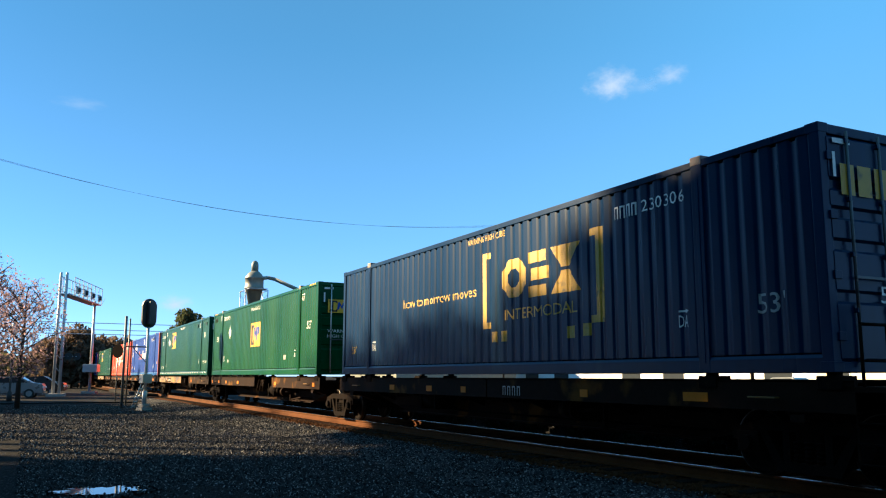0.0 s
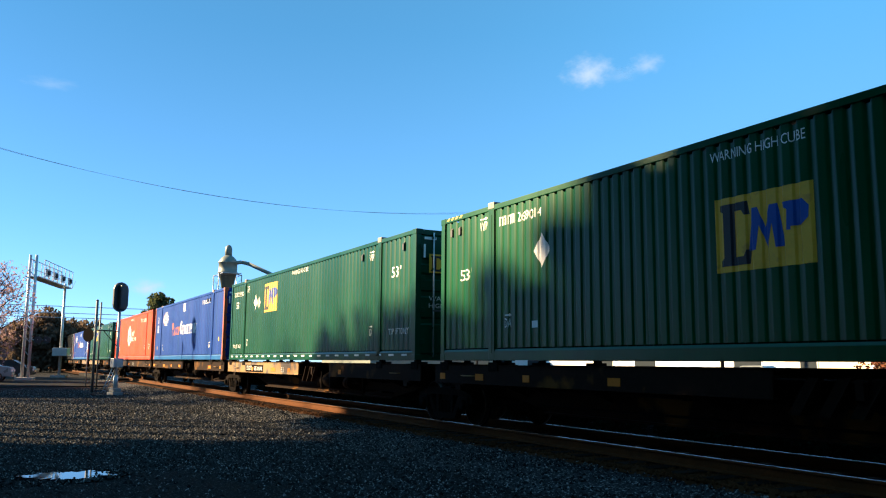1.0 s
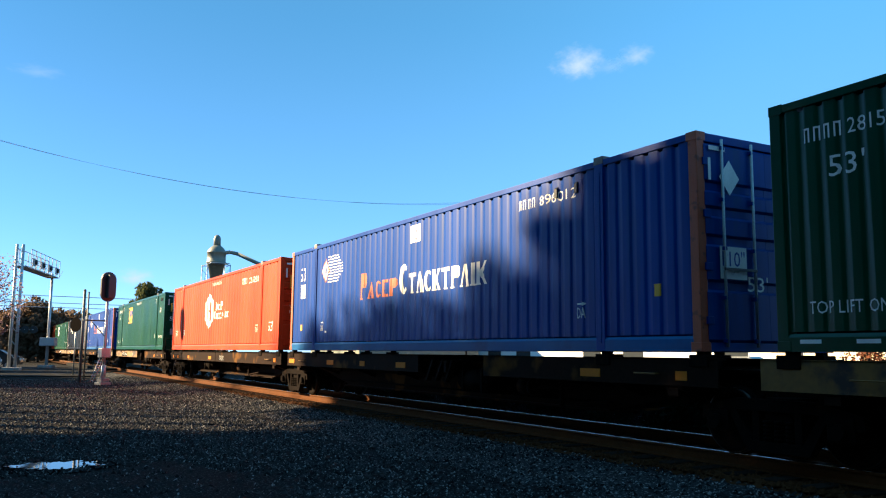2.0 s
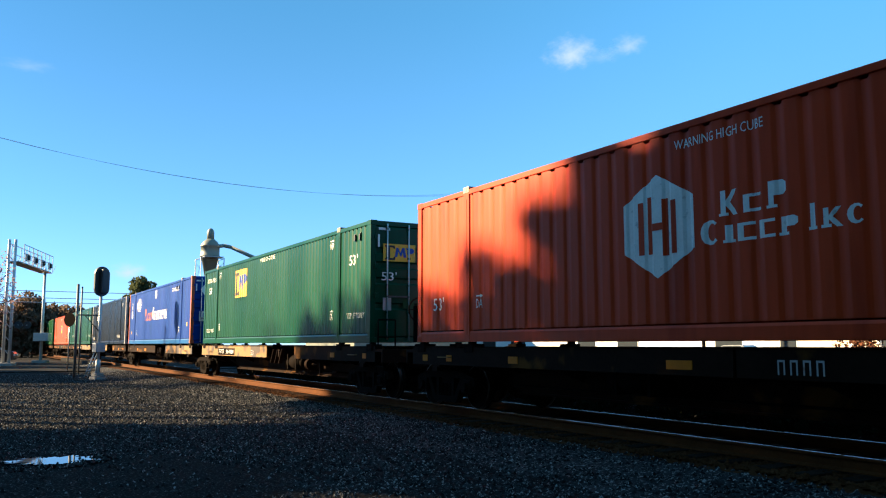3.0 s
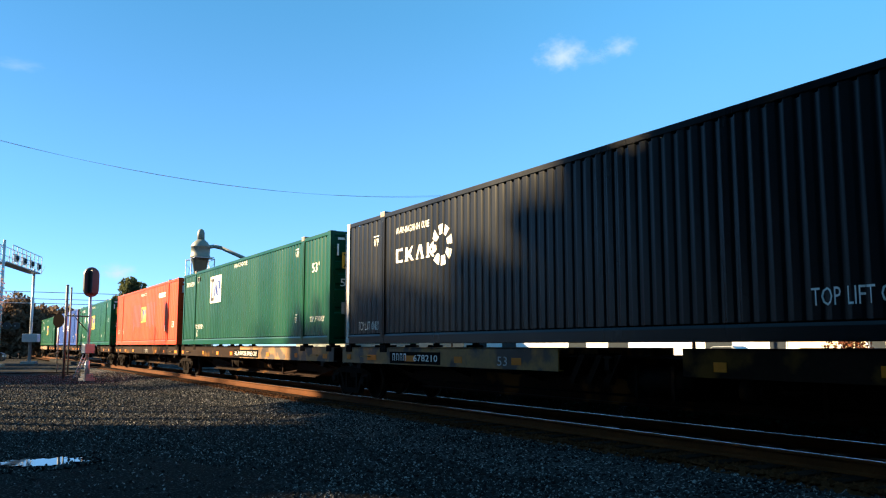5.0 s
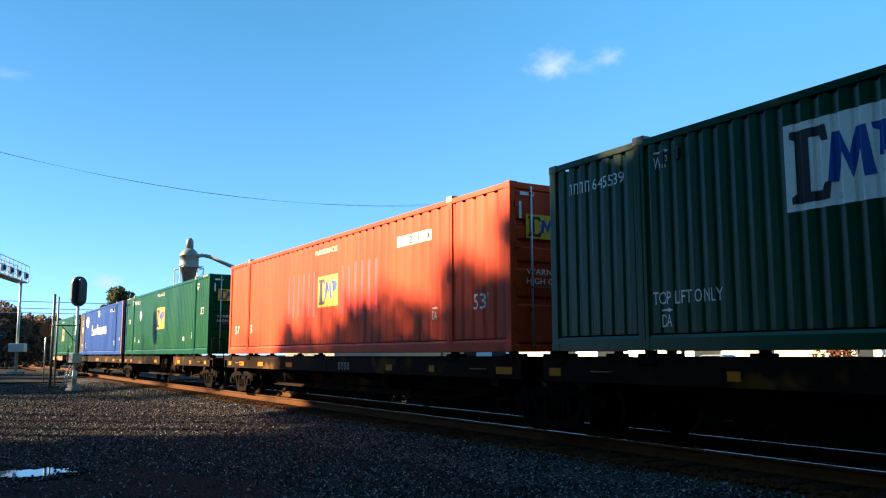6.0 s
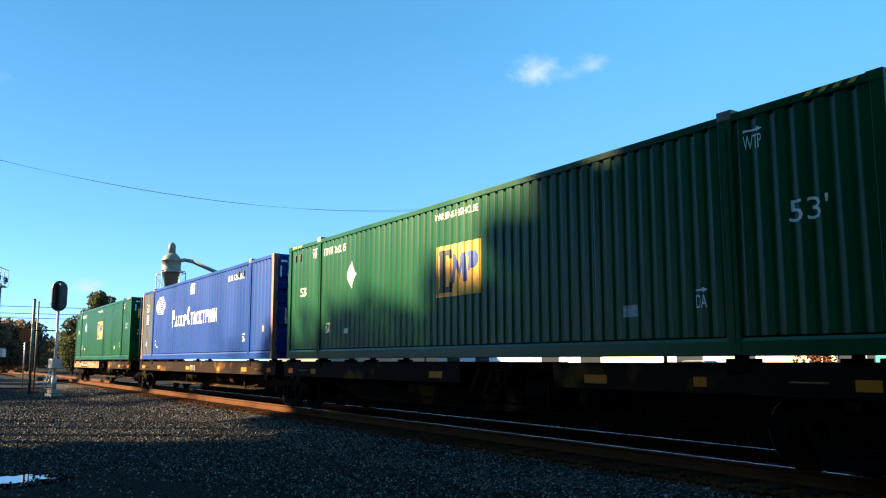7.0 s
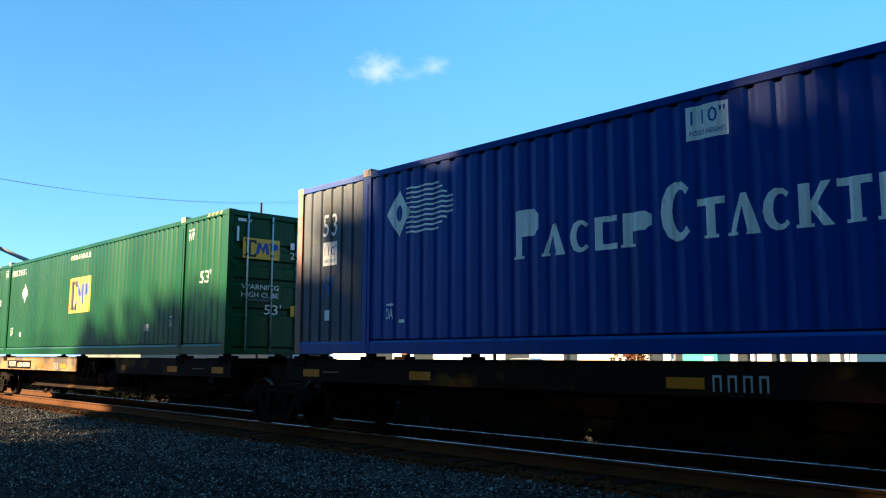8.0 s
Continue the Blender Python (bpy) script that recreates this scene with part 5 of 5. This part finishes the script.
def crossing_bridge():
    """Cantilever of crossing lights over the road: twin mast, railed walkway, end post, flashers."""
    (ax, ay), (bx, by) = at(88.2, 70), at(86.3, 80)
    ang = math.degrees(math.atan2(by - ay, bx - ax))
    length = math.hypot(bx - ax, by - ay)
    g = thing("crossing_gantry", "silver steel crossing gantry with railed walkway and lights", "crossing gantry", m=pose(ax, ay, 0, 0, 0, ang))
    for dy in (-0.22, 0.22):
        part("mast", rod(bmesh.new(), (0, dy, -0.1), (0, dy, 9.5), 0.12, 0.10, n=12), mast_paint, g)
    for k in range(9):
        part("lacing_bar", rod(bmesh.new(), (0, -0.22, 0.8 + k), (0, 0.22, 1.3 + k), 0.025, n=6), mast_paint, g)
    part("end_post", rod(bmesh.new(), (length, 0, -0.1), (length, 0, 8.2), 0.13, 0.10, n=12), mast_paint, g)
    for x in (0, length):
        part("base", box(bmesh.new(), x - 0.5, x + 0.5, -0.6, 0.6, -0.1, 0.25, 0.03), concrete, g)
    for y in (-0.45, 0.45):
        bm = rod(bmesh.new(), (0, y, 7.85), (length, y, 7.85), 0.06, n=8)
        rod(bm, (1.5, y, 9.30), (length + 0.5, y, 9.30), 0.035, n=8)
        rod(bm, (1.5, y, 8.6), (length + 0.5, y, 8.6), 0.03, n=8)
        for k in range(8):
            x = 1.5 + (length - 1.0) * k / 7
            rod(bm, (x, y, 7.85), (x, y, 9.30), 0.03, n=6)
            rod(bm, (x, y, 7.85), (x + 1.2, y, 8.6), 0.02, n=6)
        part("walkway_rail", bm, mast_paint, g)
    part("walkway", box(bmesh.new(), 0, length + 0.4, -0.45, 0.45, 7.8, 7.87), galv, g)
    for x in (2.2, 4.6, 7.0, 9.4):
        f = part("flasher", rod(bmesh.new(), (x, -0.72, 8.35), (x, -0.6, 8.35), 0.2, n=20), signal_black, g, "black round flasher plate")
        part("flasher_lens", rod(bmesh.new(), (x, -0.76, 8.35), (x, -0.72, 8.35), 0.14, n=16), lens_dark, f)
        part("flasher_case", box(bmesh.new(), x - 0.30, x + 0.30, -0.6, -0.47, 8.05, 8.65, 0.03), galv, f, "silver lamp case")
    for dx, dy in ((-0.75, 0.9), (-0.3, 1.4)):
        f = part("flasher", rod(bmesh.new(), (dx, -dy, 3.05), (dx + 0.1, -dy, 3.05), 0.27, n=20), signal_black, g, "black round flasher plate")
        part("flasher_arm", rod(bmesh.new(), (dx, -dy, 3.05), (0, -0.2, 3.05), 0.03, n=8), mast_paint, f)
    part("control_box", box(bmesh.new(), length - 0.8, length + 0.4, -0.7, 0.5, 1.9, 2.6, 0.04), mast_paint, g, "silver control box on the post")


crossing_bridge()


def cyclone_silo():
    x, y = at(76.36, 110)
    s = thing("cyclone_silo", "grey-green steel cyclone separator on a lattice tower", "silo", m=pose(x, y, 0))
    part("body", lathe(bmesh.new(), [(0.4, 9.2), (1.1, 12.75), (1.26, 12.8), (1.26, 12.95), (1.18, 13.0), (1.18, 14.1), (1.24, 14.12), (1.24, 14.22), (0.9, 14.75), (0.5, 15.1)], 28), silo_paint, s)
    part("stack", lathe(bmesh.new(), [(0.46, 14.9), (0.46, 16.0), (0.36, 16.3), (0.15, 16.5)], 20), silo_paint, s)
    bm = bmesh.new()
    for dx in (-1.45, 1.45):
        for dy in (-1.45, 1.45):
            rod(bm, (dx, dy, -0.1), (dx, dy, 12.6), 0.06, n=8)
    for z in (3, 6, 9, 12.5):
        for a, b in (((-1.45, -1.45), (1.45, -1.45)), ((1.45, -1.45), (1.45, 1.45)), ((1.45, 1.45), (-1.45, 1.45)), ((-1.45, 1.45), (-1.45, -1.45))):
            rod(bm, (*a, z), (*b, z), 0.04, n=6)
            if z < 12:
                rod(bm, (*a, z), (*b, z + 3), 0.025, n=6)
    part("tower", bm, galv, s)
    bm = rod(bmesh.new(), (0, 0, 14.0), (1.7, 0, 14.3), 0.24, n=14)
    rod(bm, (1.7, 0, 14.3), (2.6, 0, 14.1), 0.24, n=14)
    rod(bm, (2.6, 0, 14.1), (8.5, 0, 11.5), 0.24, n=14)
    rod(bm, (8.5, 0, 11.5), (20.0, 0, 6.2), 0.24, n=14)
    part("duct", bm, silo_paint, s, "pale inclined dust duct", m=pose(0, 0, 0, 0, 0, 70))
    part("platform", box(bmesh.new(), 1.0, 2.3, -1.2, 1.2, 12.6, 12.68), galv, s)


cyclone_silo()


def house(name, label, x0, x1, y0, y1, tall, wall, roof, pitch=0.0, openings=(), turn=0):
    """A building with thick walls, roof, and recessed windows or doors on the side towards the track."""
    cx, cy = (x0 + x1) / 2, (y0 + y1) / 2
    h = thing(name, label, "building", m=pose(cx, cy, 0, 0, 0, turn))
    w, d = (x1 - x0) / 2, (y1 - y0) / 2
    bm = box(bmesh.new(), -w, w, -d + 0.02, d, -0.1, tall)
    part("wall", bm, wall, h)
    if pitch:
        bm = slab(bmesh.new(), [(-d - 0.6, tall - 0.1), (-d - 0.6, tall + 0.08), (0, tall + pitch), (d + 0.6, tall + 0.08), (d + 0.6, tall - 0.1)], "x", -w - 0.5, w + 0.5)
    else:
        bm = box(bmesh.new(), -w - 0.15, w + 0.15, -d - 0.15, d + 0.15, tall, tall + 0.35, 0.03)
    part("roof", bm, roof, h)
    for a, b, z0, z1, m in openings:
        f = part("window_frame", box(bmesh.new(), a - cx - 0.08, b - cx + 0.08, -d - 0.03, -d + 0.019, z0 - 0.08, z1 + 0.08), wall_white, h)
        part("pane", box(bmesh.new(), a - cx, b - cx, -d - 0.045, -d - 0.031, z0, z1), m, f)
    return h


house("warehouse", "long low white metal warehouse beyond the track", -100, -47, 58, 80, 4.6, wall_white, roof_grey,
      openings=[(-92 + 6.5 * k, -89 + 6.5 * k, 0.3, 3.0, glass_dark) for k in range(7) if k not in (2, 5)])
house("shop_building", "cream stucco shop building with a flat roof", -46, -38.5, 56, 70, 4.2, wall_cream, roof_grey, openings=[(-44.5, -43, 1.0, 2.2, glass_dark)])
house("cream_house", "cream house with a tan gabled roof", -48, -34, 64, 78, 5.3, wall_cream, roof_tan, 2.0,
      openings=[(-46 + 2.6 * k, -44.8 + 2.6 * k, 2.2, 3.8, glass_dark) for k in range(4)])
house("porch_building", "low shop with white porch posts across the street", -36, -20, 54, 66, 3.4, wall_cream, roof_tan, 1.0,
      openings=[(-35 + 2.4 * k, -33.6 + 2.4 * k, 0.5, 2.4, glass_dark) for k in range(6)])
for k in range(9):
    p = thing("porch_post", "white painted timber porch post", "post", "porch posts", m=pose(-36 + 2.0 * k, 52.6, 0))
    part("shaft", box(bmesh.new(), -0.12, 0.12, -0.12, 0.12, -0.05, 2.7, 0.01), wall_white, p)
    part("base", box(bmesh.new(), -0.18, 0.18, -0.18, 0.18, -0.05, 0.3, 0.01), wall_white, p)
p = thing("teal_kiosk", "teal painted kiosk with a white notice", "kiosk", m=pose(-26.8, 48, 0))
part("body", box(bmesh.new(), -1.2, 1.2, -0.8, 0.8, -0.05, 2.4, 0.03), teal, p)
part("notice", box(bmesh.new(), 0.3, 0.9, -0.83, -0.8, 1.1, 1.7), wall_white, p)
house("mill_shed", "pale grey mill shed below the dust duct", -104, -88, 38, 54, 5.6, silo_paint, roof_grey, 1.4)


# ---- trees ----
def crown_mesh(name, centres, count, size, material, seed, flat=1.0):
    """Many small leaf blades round limb ends, uneven, with gaps."""
    rng = np.random.default_rng(seed)
    cen = np.array([c[:3] for c in centres])
    rad = np.array([c[3] for c in centres])
    pick = rng.choice(len(cen), count, p=rad ** 2 / (rad ** 2).sum())
    d = rng.normal(size=(count, 3))
    d /= np.linalg.norm(d, axis=1)[:, None]
    p = cen[pick] + d * (rad[pick] * rng.uniform(0.35, 1.0, count) ** 0.5)[:, None] * np.array([1, 1, flat])
    a = rng.normal(size=(count, 3))
    a /= np.linalg.norm(a, axis=1)[:, None]
    b = np.cross(a, rng.normal(size=(count, 3)))
    b /= np.linalg.norm(b, axis=1)[:, None]
    s = size * rng.uniform(0.6, 1.4, (count, 1))
    v = np.stack([p - a * s, p + b * s * 0.55, p + a * s, p - b * s * 0.55], 1).reshape(-1, 3)
    f = np.arange(count * 4).reshape(-1, 4)
    return raw_mesh(name, v.tolist(), f.tolist(), material)


def tree(x, y, tall, wide, leaf, label, seed, leaves=2500, size=0.22, bare=0.0, trunk_part=0.35, conic=False, limbs=22, clump=0.34, low=None):
    rng = random.Random(seed)
    t = thing("tree", label, "tree", m=pose(x, y, -0.1))
    bm = rod(bmesh.new(), (0, 0, 0), (0.1, 0, tall * trunk_part), 0.035 * tall * 0.6, 0.025 * tall * 0.6, n=10)
    rod(bm, (0.1, 0, tall * trunk_part), (0, 0.1, tall * 0.85), 0.015 * tall, 0.03, n=8)
    ends = []
    n = limbs if not bare else 30
    for k in range(n):
        f = (k + 0.5) / n
        z = tall * ((low or trunk_part * 0.8) + (0.97 - (low or trunk_part * 0.8)) * f)
        reach = wide * (1.05 - f if conic else math.sin(math.pi * (0.18 + 0.75 * f)) ** 0.8) * rng.uniform(0.55, 1.0)
        a = k * 2.4 + rng.uniform(-0.5, 0.5)
        e = Vector((reach * math.cos(a), reach * math.sin(a), z + reach * (0.05 if conic else 0.25)))
        start = Vector((0.05, 0.05, z * (0.85 if low is None else 0.94)))
        mid = start.lerp(e, 0.5) + Vector((rng.uniform(-0.2, 0.2), rng.uniform(-0.2, 0.2), 0.15))
        rod(bm, start, mid, 0.012 * tall * 0.5, 0.008 * tall * 0.5, n=6, caps=False)
        rod(bm, mid, e, 0.008 * tall * 0.5, 0.012, n=5, caps=False)
        if bare:
            for _ in range(7):
                s = mid.lerp(e, rng.uniform(0, 0.9))
                q = s + Vector((rng.uniform(-1, 1), rng.uniform(-1, 1), rng.uniform(0.3, 1.2))) * wide * 0.3
                rod(bm, s, q, 0.018, 0.006, n=4, caps=False)
        ends.append((e.x, e.y, e.z, wide * (0.22 if conic else clump) * rng.uniform(0.7, 1.2)))
        ends.append((mid.x, mid.y, mid.z, wide * (0.20 if conic else clump * 0.9) * rng.uniform(0.7, 1.1)))
    part("trunk", bm, bark, t)
    link("crown", crown_mesh("crown", ends, leaves, size, leaf, seed), t)
    return t


tree(*at(80.55, 92), 8.6, 2.0, leaf_olive, "olive green pine tree beyond the road", 3, 9000, 0.17, trunk_part=0.10)
tree(*at(82.0, 104), 6.6, 1.9, leaf_olive, "smaller dark green tree beyond the road", 4, 3500, 0.17, trunk_part=0.12)
tree(*at(90.3, 47), 6.3, 2.2, leaf_pink, "nearly bare tree with dusky pink twigs", 5, 4200, 0.06, bare=1.0)
tree(*at(92.6, 40), 6.6, 2.4, leaf_pink, "nearly bare tree beside the gravel lot", 6, 4200, 0.06, bare=1.0)
tree(*at(33.9, 60), 3.6, 1.5, twig_red, "reddish shrub beside a cream house", 8, 1500, 0.12, trunk_part=0.1)
rng0 = random.Random(11)
for k in range(9):
    az = 84.6 + 0.55 * k
    tree(*at(az, 128 + rng0.uniform(-10, 14)), rng0.uniform(5.2, 7.6), rng0.uniform(2.2, 3.2), leaf_brown,
         "brown autumn tree at the edge of the road", 20 + k, 3600, 0.26, trunk_part=0.12)


def hills():
    """Low wooded rise far off, of leaf clumps."""
    rng = np.random.default_rng(5)
    cs = []
    for az in np.arange(76, 97, 0.25):
        d = rng.uniform(190, 240)
        h = 1.6 + d * math.tan(radians(1.3 + 0.35 * math.sin(az * 1.1) + rng.uniform(-0.15, 0.15)))
        x, y = at(az, d)
        cs += [(x, y, h - 2.0, 3.0), (x, y, h - 5.5, 3.4)]
    return crown_mesh("far_wood", cs, 26000, 0.55, leaf_hill, 6)


tagged(link("far_wood", hills()), "dull olive woodland on the far rise", "wood", kind="stuff")

# low bank and scrub added beyond the track to blacken the under-train gap
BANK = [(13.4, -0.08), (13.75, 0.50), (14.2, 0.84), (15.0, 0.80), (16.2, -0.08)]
tagged(link("earth_bank", bed("earth_bank", BANK, gravel_ground, -46, 25, 1.0)), "low bank added beyond the track to darken the gap", "bank", kind="structure")


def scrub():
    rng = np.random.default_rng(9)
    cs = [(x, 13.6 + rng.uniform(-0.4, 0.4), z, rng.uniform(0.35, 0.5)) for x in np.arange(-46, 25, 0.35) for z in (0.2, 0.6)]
    return crown_mesh("scrub", cs, 60000, 0.07, leaf_gap_dark, 10, 0.8)


tagged(link("scrub", scrub()), "near-black leaf band added to darken the gap under the train", "scrub", kind="stuff")

# tall unseen trees and a shed, added round the viewer to shade the lot
SHADE = [(-35.6, -10, 12.2, 2.4), (-33.4, -10, 12.2, 2.6), (-31.2, -10, 12.8, 3.0), (-29.3, -10, 13.0, 2.6), (-27.2, -10, 13.6, 3.2), (-23.0, -10.5, 17.0, 4.3), (-15.5, -10, 17.5, 4.6), (-9.5, -10.5, 17, 4.8), (-2.0, -10, 17, 4.8), (6.0, -10.5, 19, 4.8), (14, -10, 19, 4.8), (17, -1, 18, 4.8),
         (-30.0, -16, 18.2, 3.2), (-25.5, -16, 18.5, 3.6), (-84, -9, 11.5, 3.0), (-75, -10, 11.5, 3.0), (-19, -16, 20, 4.6), (-12.5, -16, 20.5, 4.8), (-6, -16, 20, 4.8), (2, -16, 20, 4.8), (-53, -11.5, 9.4, 3.4), (-59, -11, 9.6, 3.4), (-65, -11.5, 9.8, 3.4), (-92, -12, 11, 3.4),
         (13, -5, 17, 4.8), (19, 4, 17, 4.6), (24, -4, 18, 4.8), (27, 5, 18, 4.8), (34, 0, 18, 4.8), (18, 17, 14, 4.6), (27, 15, 15, 4.8), (15, 26, 15, 4.8)]
for k, (x, y, h, w) in enumerate(SHADE):
    tree(x, y, h, w, leaf_warm, "tall leafy tree out of view, placed to shade the lot", 40 + k, {-35.6: 900, -33.4: 600, -31.2: 1500, -29.3: 600, -27.2: 2000}[x] if y == -10 and -37 < x < -27 else 14000 if x < -21 else 7500 if h > 12 else 5000, 0.24 if x < -21 else 0.30, trunk_part=0.8 if y == -10 and -37 < x < -27 else 0.3 if -31 < x < -21 else 0.2, limbs=60 if x < -21 else 22, clump=0.15 if x < -21 else 0.34, low={-35.6: 0.85, -33.4: 0.84, -31.2: 0.78, -29.3: 0.72, -27.2: 0.50}.get(x))
house("shade_shed", "long unseen shed added behind the lot to block light", -30, 24, -30, -22, 5.2, tie_wood, roof_grey, 1.2)


# ---- cables, lamp, cars ----
def cable(points, r, label):
    bm = bmesh.new()
    for p, q in zip(points, points[1:]):
        rod(bm, p, q, r, n=5, caps=False)
    tagged(link("overhead_cable", mesh("overhead_cable", bm, wire_mat)), label, "cable", "overhead cables")


def utility_pole(x, y, tall, label):
    p = thing("utility_pole", label, "utility pole", m=pose(x, y, 0))
    part("shaft", rod(bmesh.new(), (0, 0, -0.1), (0, 0, tall), 0.16, 0.11, n=12), bark, p)
    part("crossarm", box(bmesh.new(), -1.3, 1.3, -0.06, 0.06, tall - 0.45, tall - 0.3), bark, p)


HIGH_Y, LOW_Y = (-18.8, 51.2), (-60, 100)
for k in range(3):
    cable([(-47.3 - 0.7 * k, HIGH_Y[0] + 1.75 * j, 10.82 + 0.13 * k + (0.00538 + 0.0002 * k) * (1.75 * j - 35) ** 2) for j in range(41)], 0.006, "thin overhead cable sagging across the track")
for k, z in enumerate((8.4, 7.5, 6.9)):
    cable([(-117.4 + 0.6 * k, LOW_Y[0] + 5 * j, z + 0.5 * ((j - 16) / 16) ** 2) for j in range(33)], 0.05, "dark utility cable along the street")
for y in HIGH_Y:
    utility_pole(-48, y, 17.75, "tall brown timber utility pole carrying cables")
for y in LOW_Y:
    utility_pole(-116.8, y, 9.2, "brown timber utility pole along the street")
plain_post(59.3, 44, 9.6, 0.055, "bare brown timber pole beyond the track", bark)


def street_lamp():
    x, y = at(90.75, 58)
    s = thing("street_lamp", "black street lamp with a pale globe", "street lamp", m=pose(x, y, 0))
    part("pole", lathe(bmesh.new(), [(0.16, -0.1), (0.16, 0.5), (0.07, 0.7), (0.055, 4.0), (0.12, 4.1)], 14), signal_black, s)
    part("globe", lathe(bmesh.new(), [(0.12, 4.1), (0.24, 4.3), (0.25, 4.5), (0.16, 4.75), (0.05, 4.85)], 16), wall_white, s, "pale glass globe")


street_lamp()


def parked_car(x, y, turn, paint, label):
    c = thing("car", label, "car", "parked cars", m=pose(x, y, 0.05, 0, 0, turn))
    prof = [(-2.2, 0.35), (-2.25, 0.75), (-2.1, 0.95), (-1.3, 1.02), (-0.75, 1.48), (0.75, 1.5), (1.45, 1.08), (2.2, 0.98), (2.28, 0.6), (2.2, 0.35)]
    bm = slab(bmesh.new(), prof, "y", -0.86, 0.86)
    bmesh.ops.bevel(bm, geom=bm.edges[:], offset=0.05, segments=2, affect="EDGES")
    body = part("body", bm, paint, c)
    for s in (-1, 1):
        bm = slab(bmesh.new(), [(-1.15, 1.05), (-0.68, 1.42), (0.68, 1.43), (1.25, 1.07)], "y", s * 0.862, s * 0.868)
        part("side_window", bm, glass_dark, body)
    for s in (-0.65, 0.65):
        part("headlight", box(bmesh.new(), 2.2, 2.29, s - 0.18, s + 0.18, 0.68, 0.82, 0.02), wall_white, body)
    for wx in (-1.4, 1.4):
        for wy in (-0.8, 0.8):
            w = part("wheel", rod(bmesh.new(), (wx, wy - 0.11, 0.32), (wx, wy + 0.11, 0.32), 0.32, n=20), tyre, c)
            part("rim", rod(bmesh.new(), (wx, wy - 0.12, 0.32), (wx, wy + 0.12, 0.32), 0.2, n=16), galv, w)


parked_car(*at(90.8, 66), 82, car_paint_silver, "silver parked saloon car beside the road")
parked_car(*at(89.4, 74), 80, car_paint_dark, "dark parked car beside the road")
parked_car(-40, 46, 10, car_paint_silver, "silver car parked beyond the track")


# ---- clouds: far off in the sky ----
def cloud_material(dense):
    m = bpy.data.materials.new("thin cloud")
    m.use_nodes = True
    n, li = m.node_tree.nodes, m.node_tree.links
    n.remove(n["Principled BSDF"])
    co = n.new("ShaderNodeTexCoord")
    sub = n.new("ShaderNodeVectorMath")
    sub.operation = "LENGTH"
    nz = n.new("ShaderNodeTexNoise")
    nz.inputs["Scale"].default_value, nz.inputs["Detail"].default_value, nz.inputs["Roughness"].default_value = 2.2, 8.0, 0.6
    li.new(co.outputs["Object"], nz.inputs["Vector"])
    li.new(co.outputs["Object"], sub.inputs[0])
    fall = n.new("ShaderNodeMapRange")
    fall.inputs[1].default_value, fall.inputs[2].default_value, fall.inputs[3].default_value, fall.inputs[4].default_value = 0.0, 1.0, 0.5, -0.45
    li.new(sub.outputs["Value"], fall.inputs[0])
    add = n.new("ShaderNodeMath")
    add.operation = "ADD"
    li.new(fall.outputs[0], add.inputs[0])
    li.new(nz.outputs["Fac"], add.inputs[1])
    ramp = n.new("ShaderNodeMapRange")
    ramp.interpolation_type = "SMOOTHSTEP"
    ramp.inputs[1].default_value, ramp.inputs[2].default_value, ramp.inputs[3].default_value, ramp.inputs[4].default_value = 0.38, 1.15, 0.0, dense
    li.new(add.outputs[0], ramp.inputs[0])
    tr, em, mx, out = n.new("ShaderNodeBsdfTransparent"), n.new("ShaderNodeEmission"), n.new("ShaderNodeMixShader"), n["Material Output"]
    em.inputs[0].default_value, em.inputs[1].default_value = (0.95, 0.94, 0.94, 1), 0.16
    li.new(ramp.outputs[0], mx.inputs[0])
    li.new(tr.outputs[0], mx.inputs[1])
    li.new(em.outputs[0], mx.inputs[2])
    li.new(mx.outputs[0], out.inputs[0])
    return m


CLOUD = {d: cloud_material(d) for d in (0.9, 0.55, 0.22)}


def cloud(az, el, wide, tall, label, dense):
    d = 1500.0
    x, y = at(az, d * math.cos(radians(el)))
    n = 28
    v = [(math.cos(math.tau * k / n), math.sin(math.tau * k / n), 0) for k in range(n)]
    me = raw_mesh("cloud", v, [tuple(range(n))], CLOUD[dense])
    ob = tagged(link("cloud", me), label, "cloud", kind="structure")
    m = look((x, y, 1.6 + d * math.sin(radians(el))), EYE)
    ob.matrix_world = m @ Matrix.Diagonal((d * math.tan(radians(wide)), d * math.tan(radians(tall)), 1, 1))


cloud(51.4, 19.67, 2.9, 2.1, "small white fair-weather cloud", 0.9)
cloud(47.4, 19.95, 2.0, 1.3, "wisp of white cloud", 0.55)
cloud(49.2, 19.37, 2.4, 1.0, "thin veil between two small clouds", 0.22)
cloud(87.9, 17.1, 2.6, 0.8, "faint wisp of high cloud", 0.22)
cloud(81.4, 4.7, 2.0, 1.1, "pale low cloud near the horizon", 0.9)


def motions():
    times = [0.5 * k for k in range(17)]
    for u, ob in BOXES:
        walk(ob, [(t, pose(u + travelled(t), TRACK_Y, DECK_Z)) for t in times])
    for u, ob in CARS:
        walk(ob, [(t, pose(u + travelled(t), TRACK_Y, DECK_Z)) for t in times])
    for u, ob in TRUCKS:
        walk(ob, [(t, pose(u + travelled(t), TRACK_Y, RAIL_Z)) for t in times])


motions()
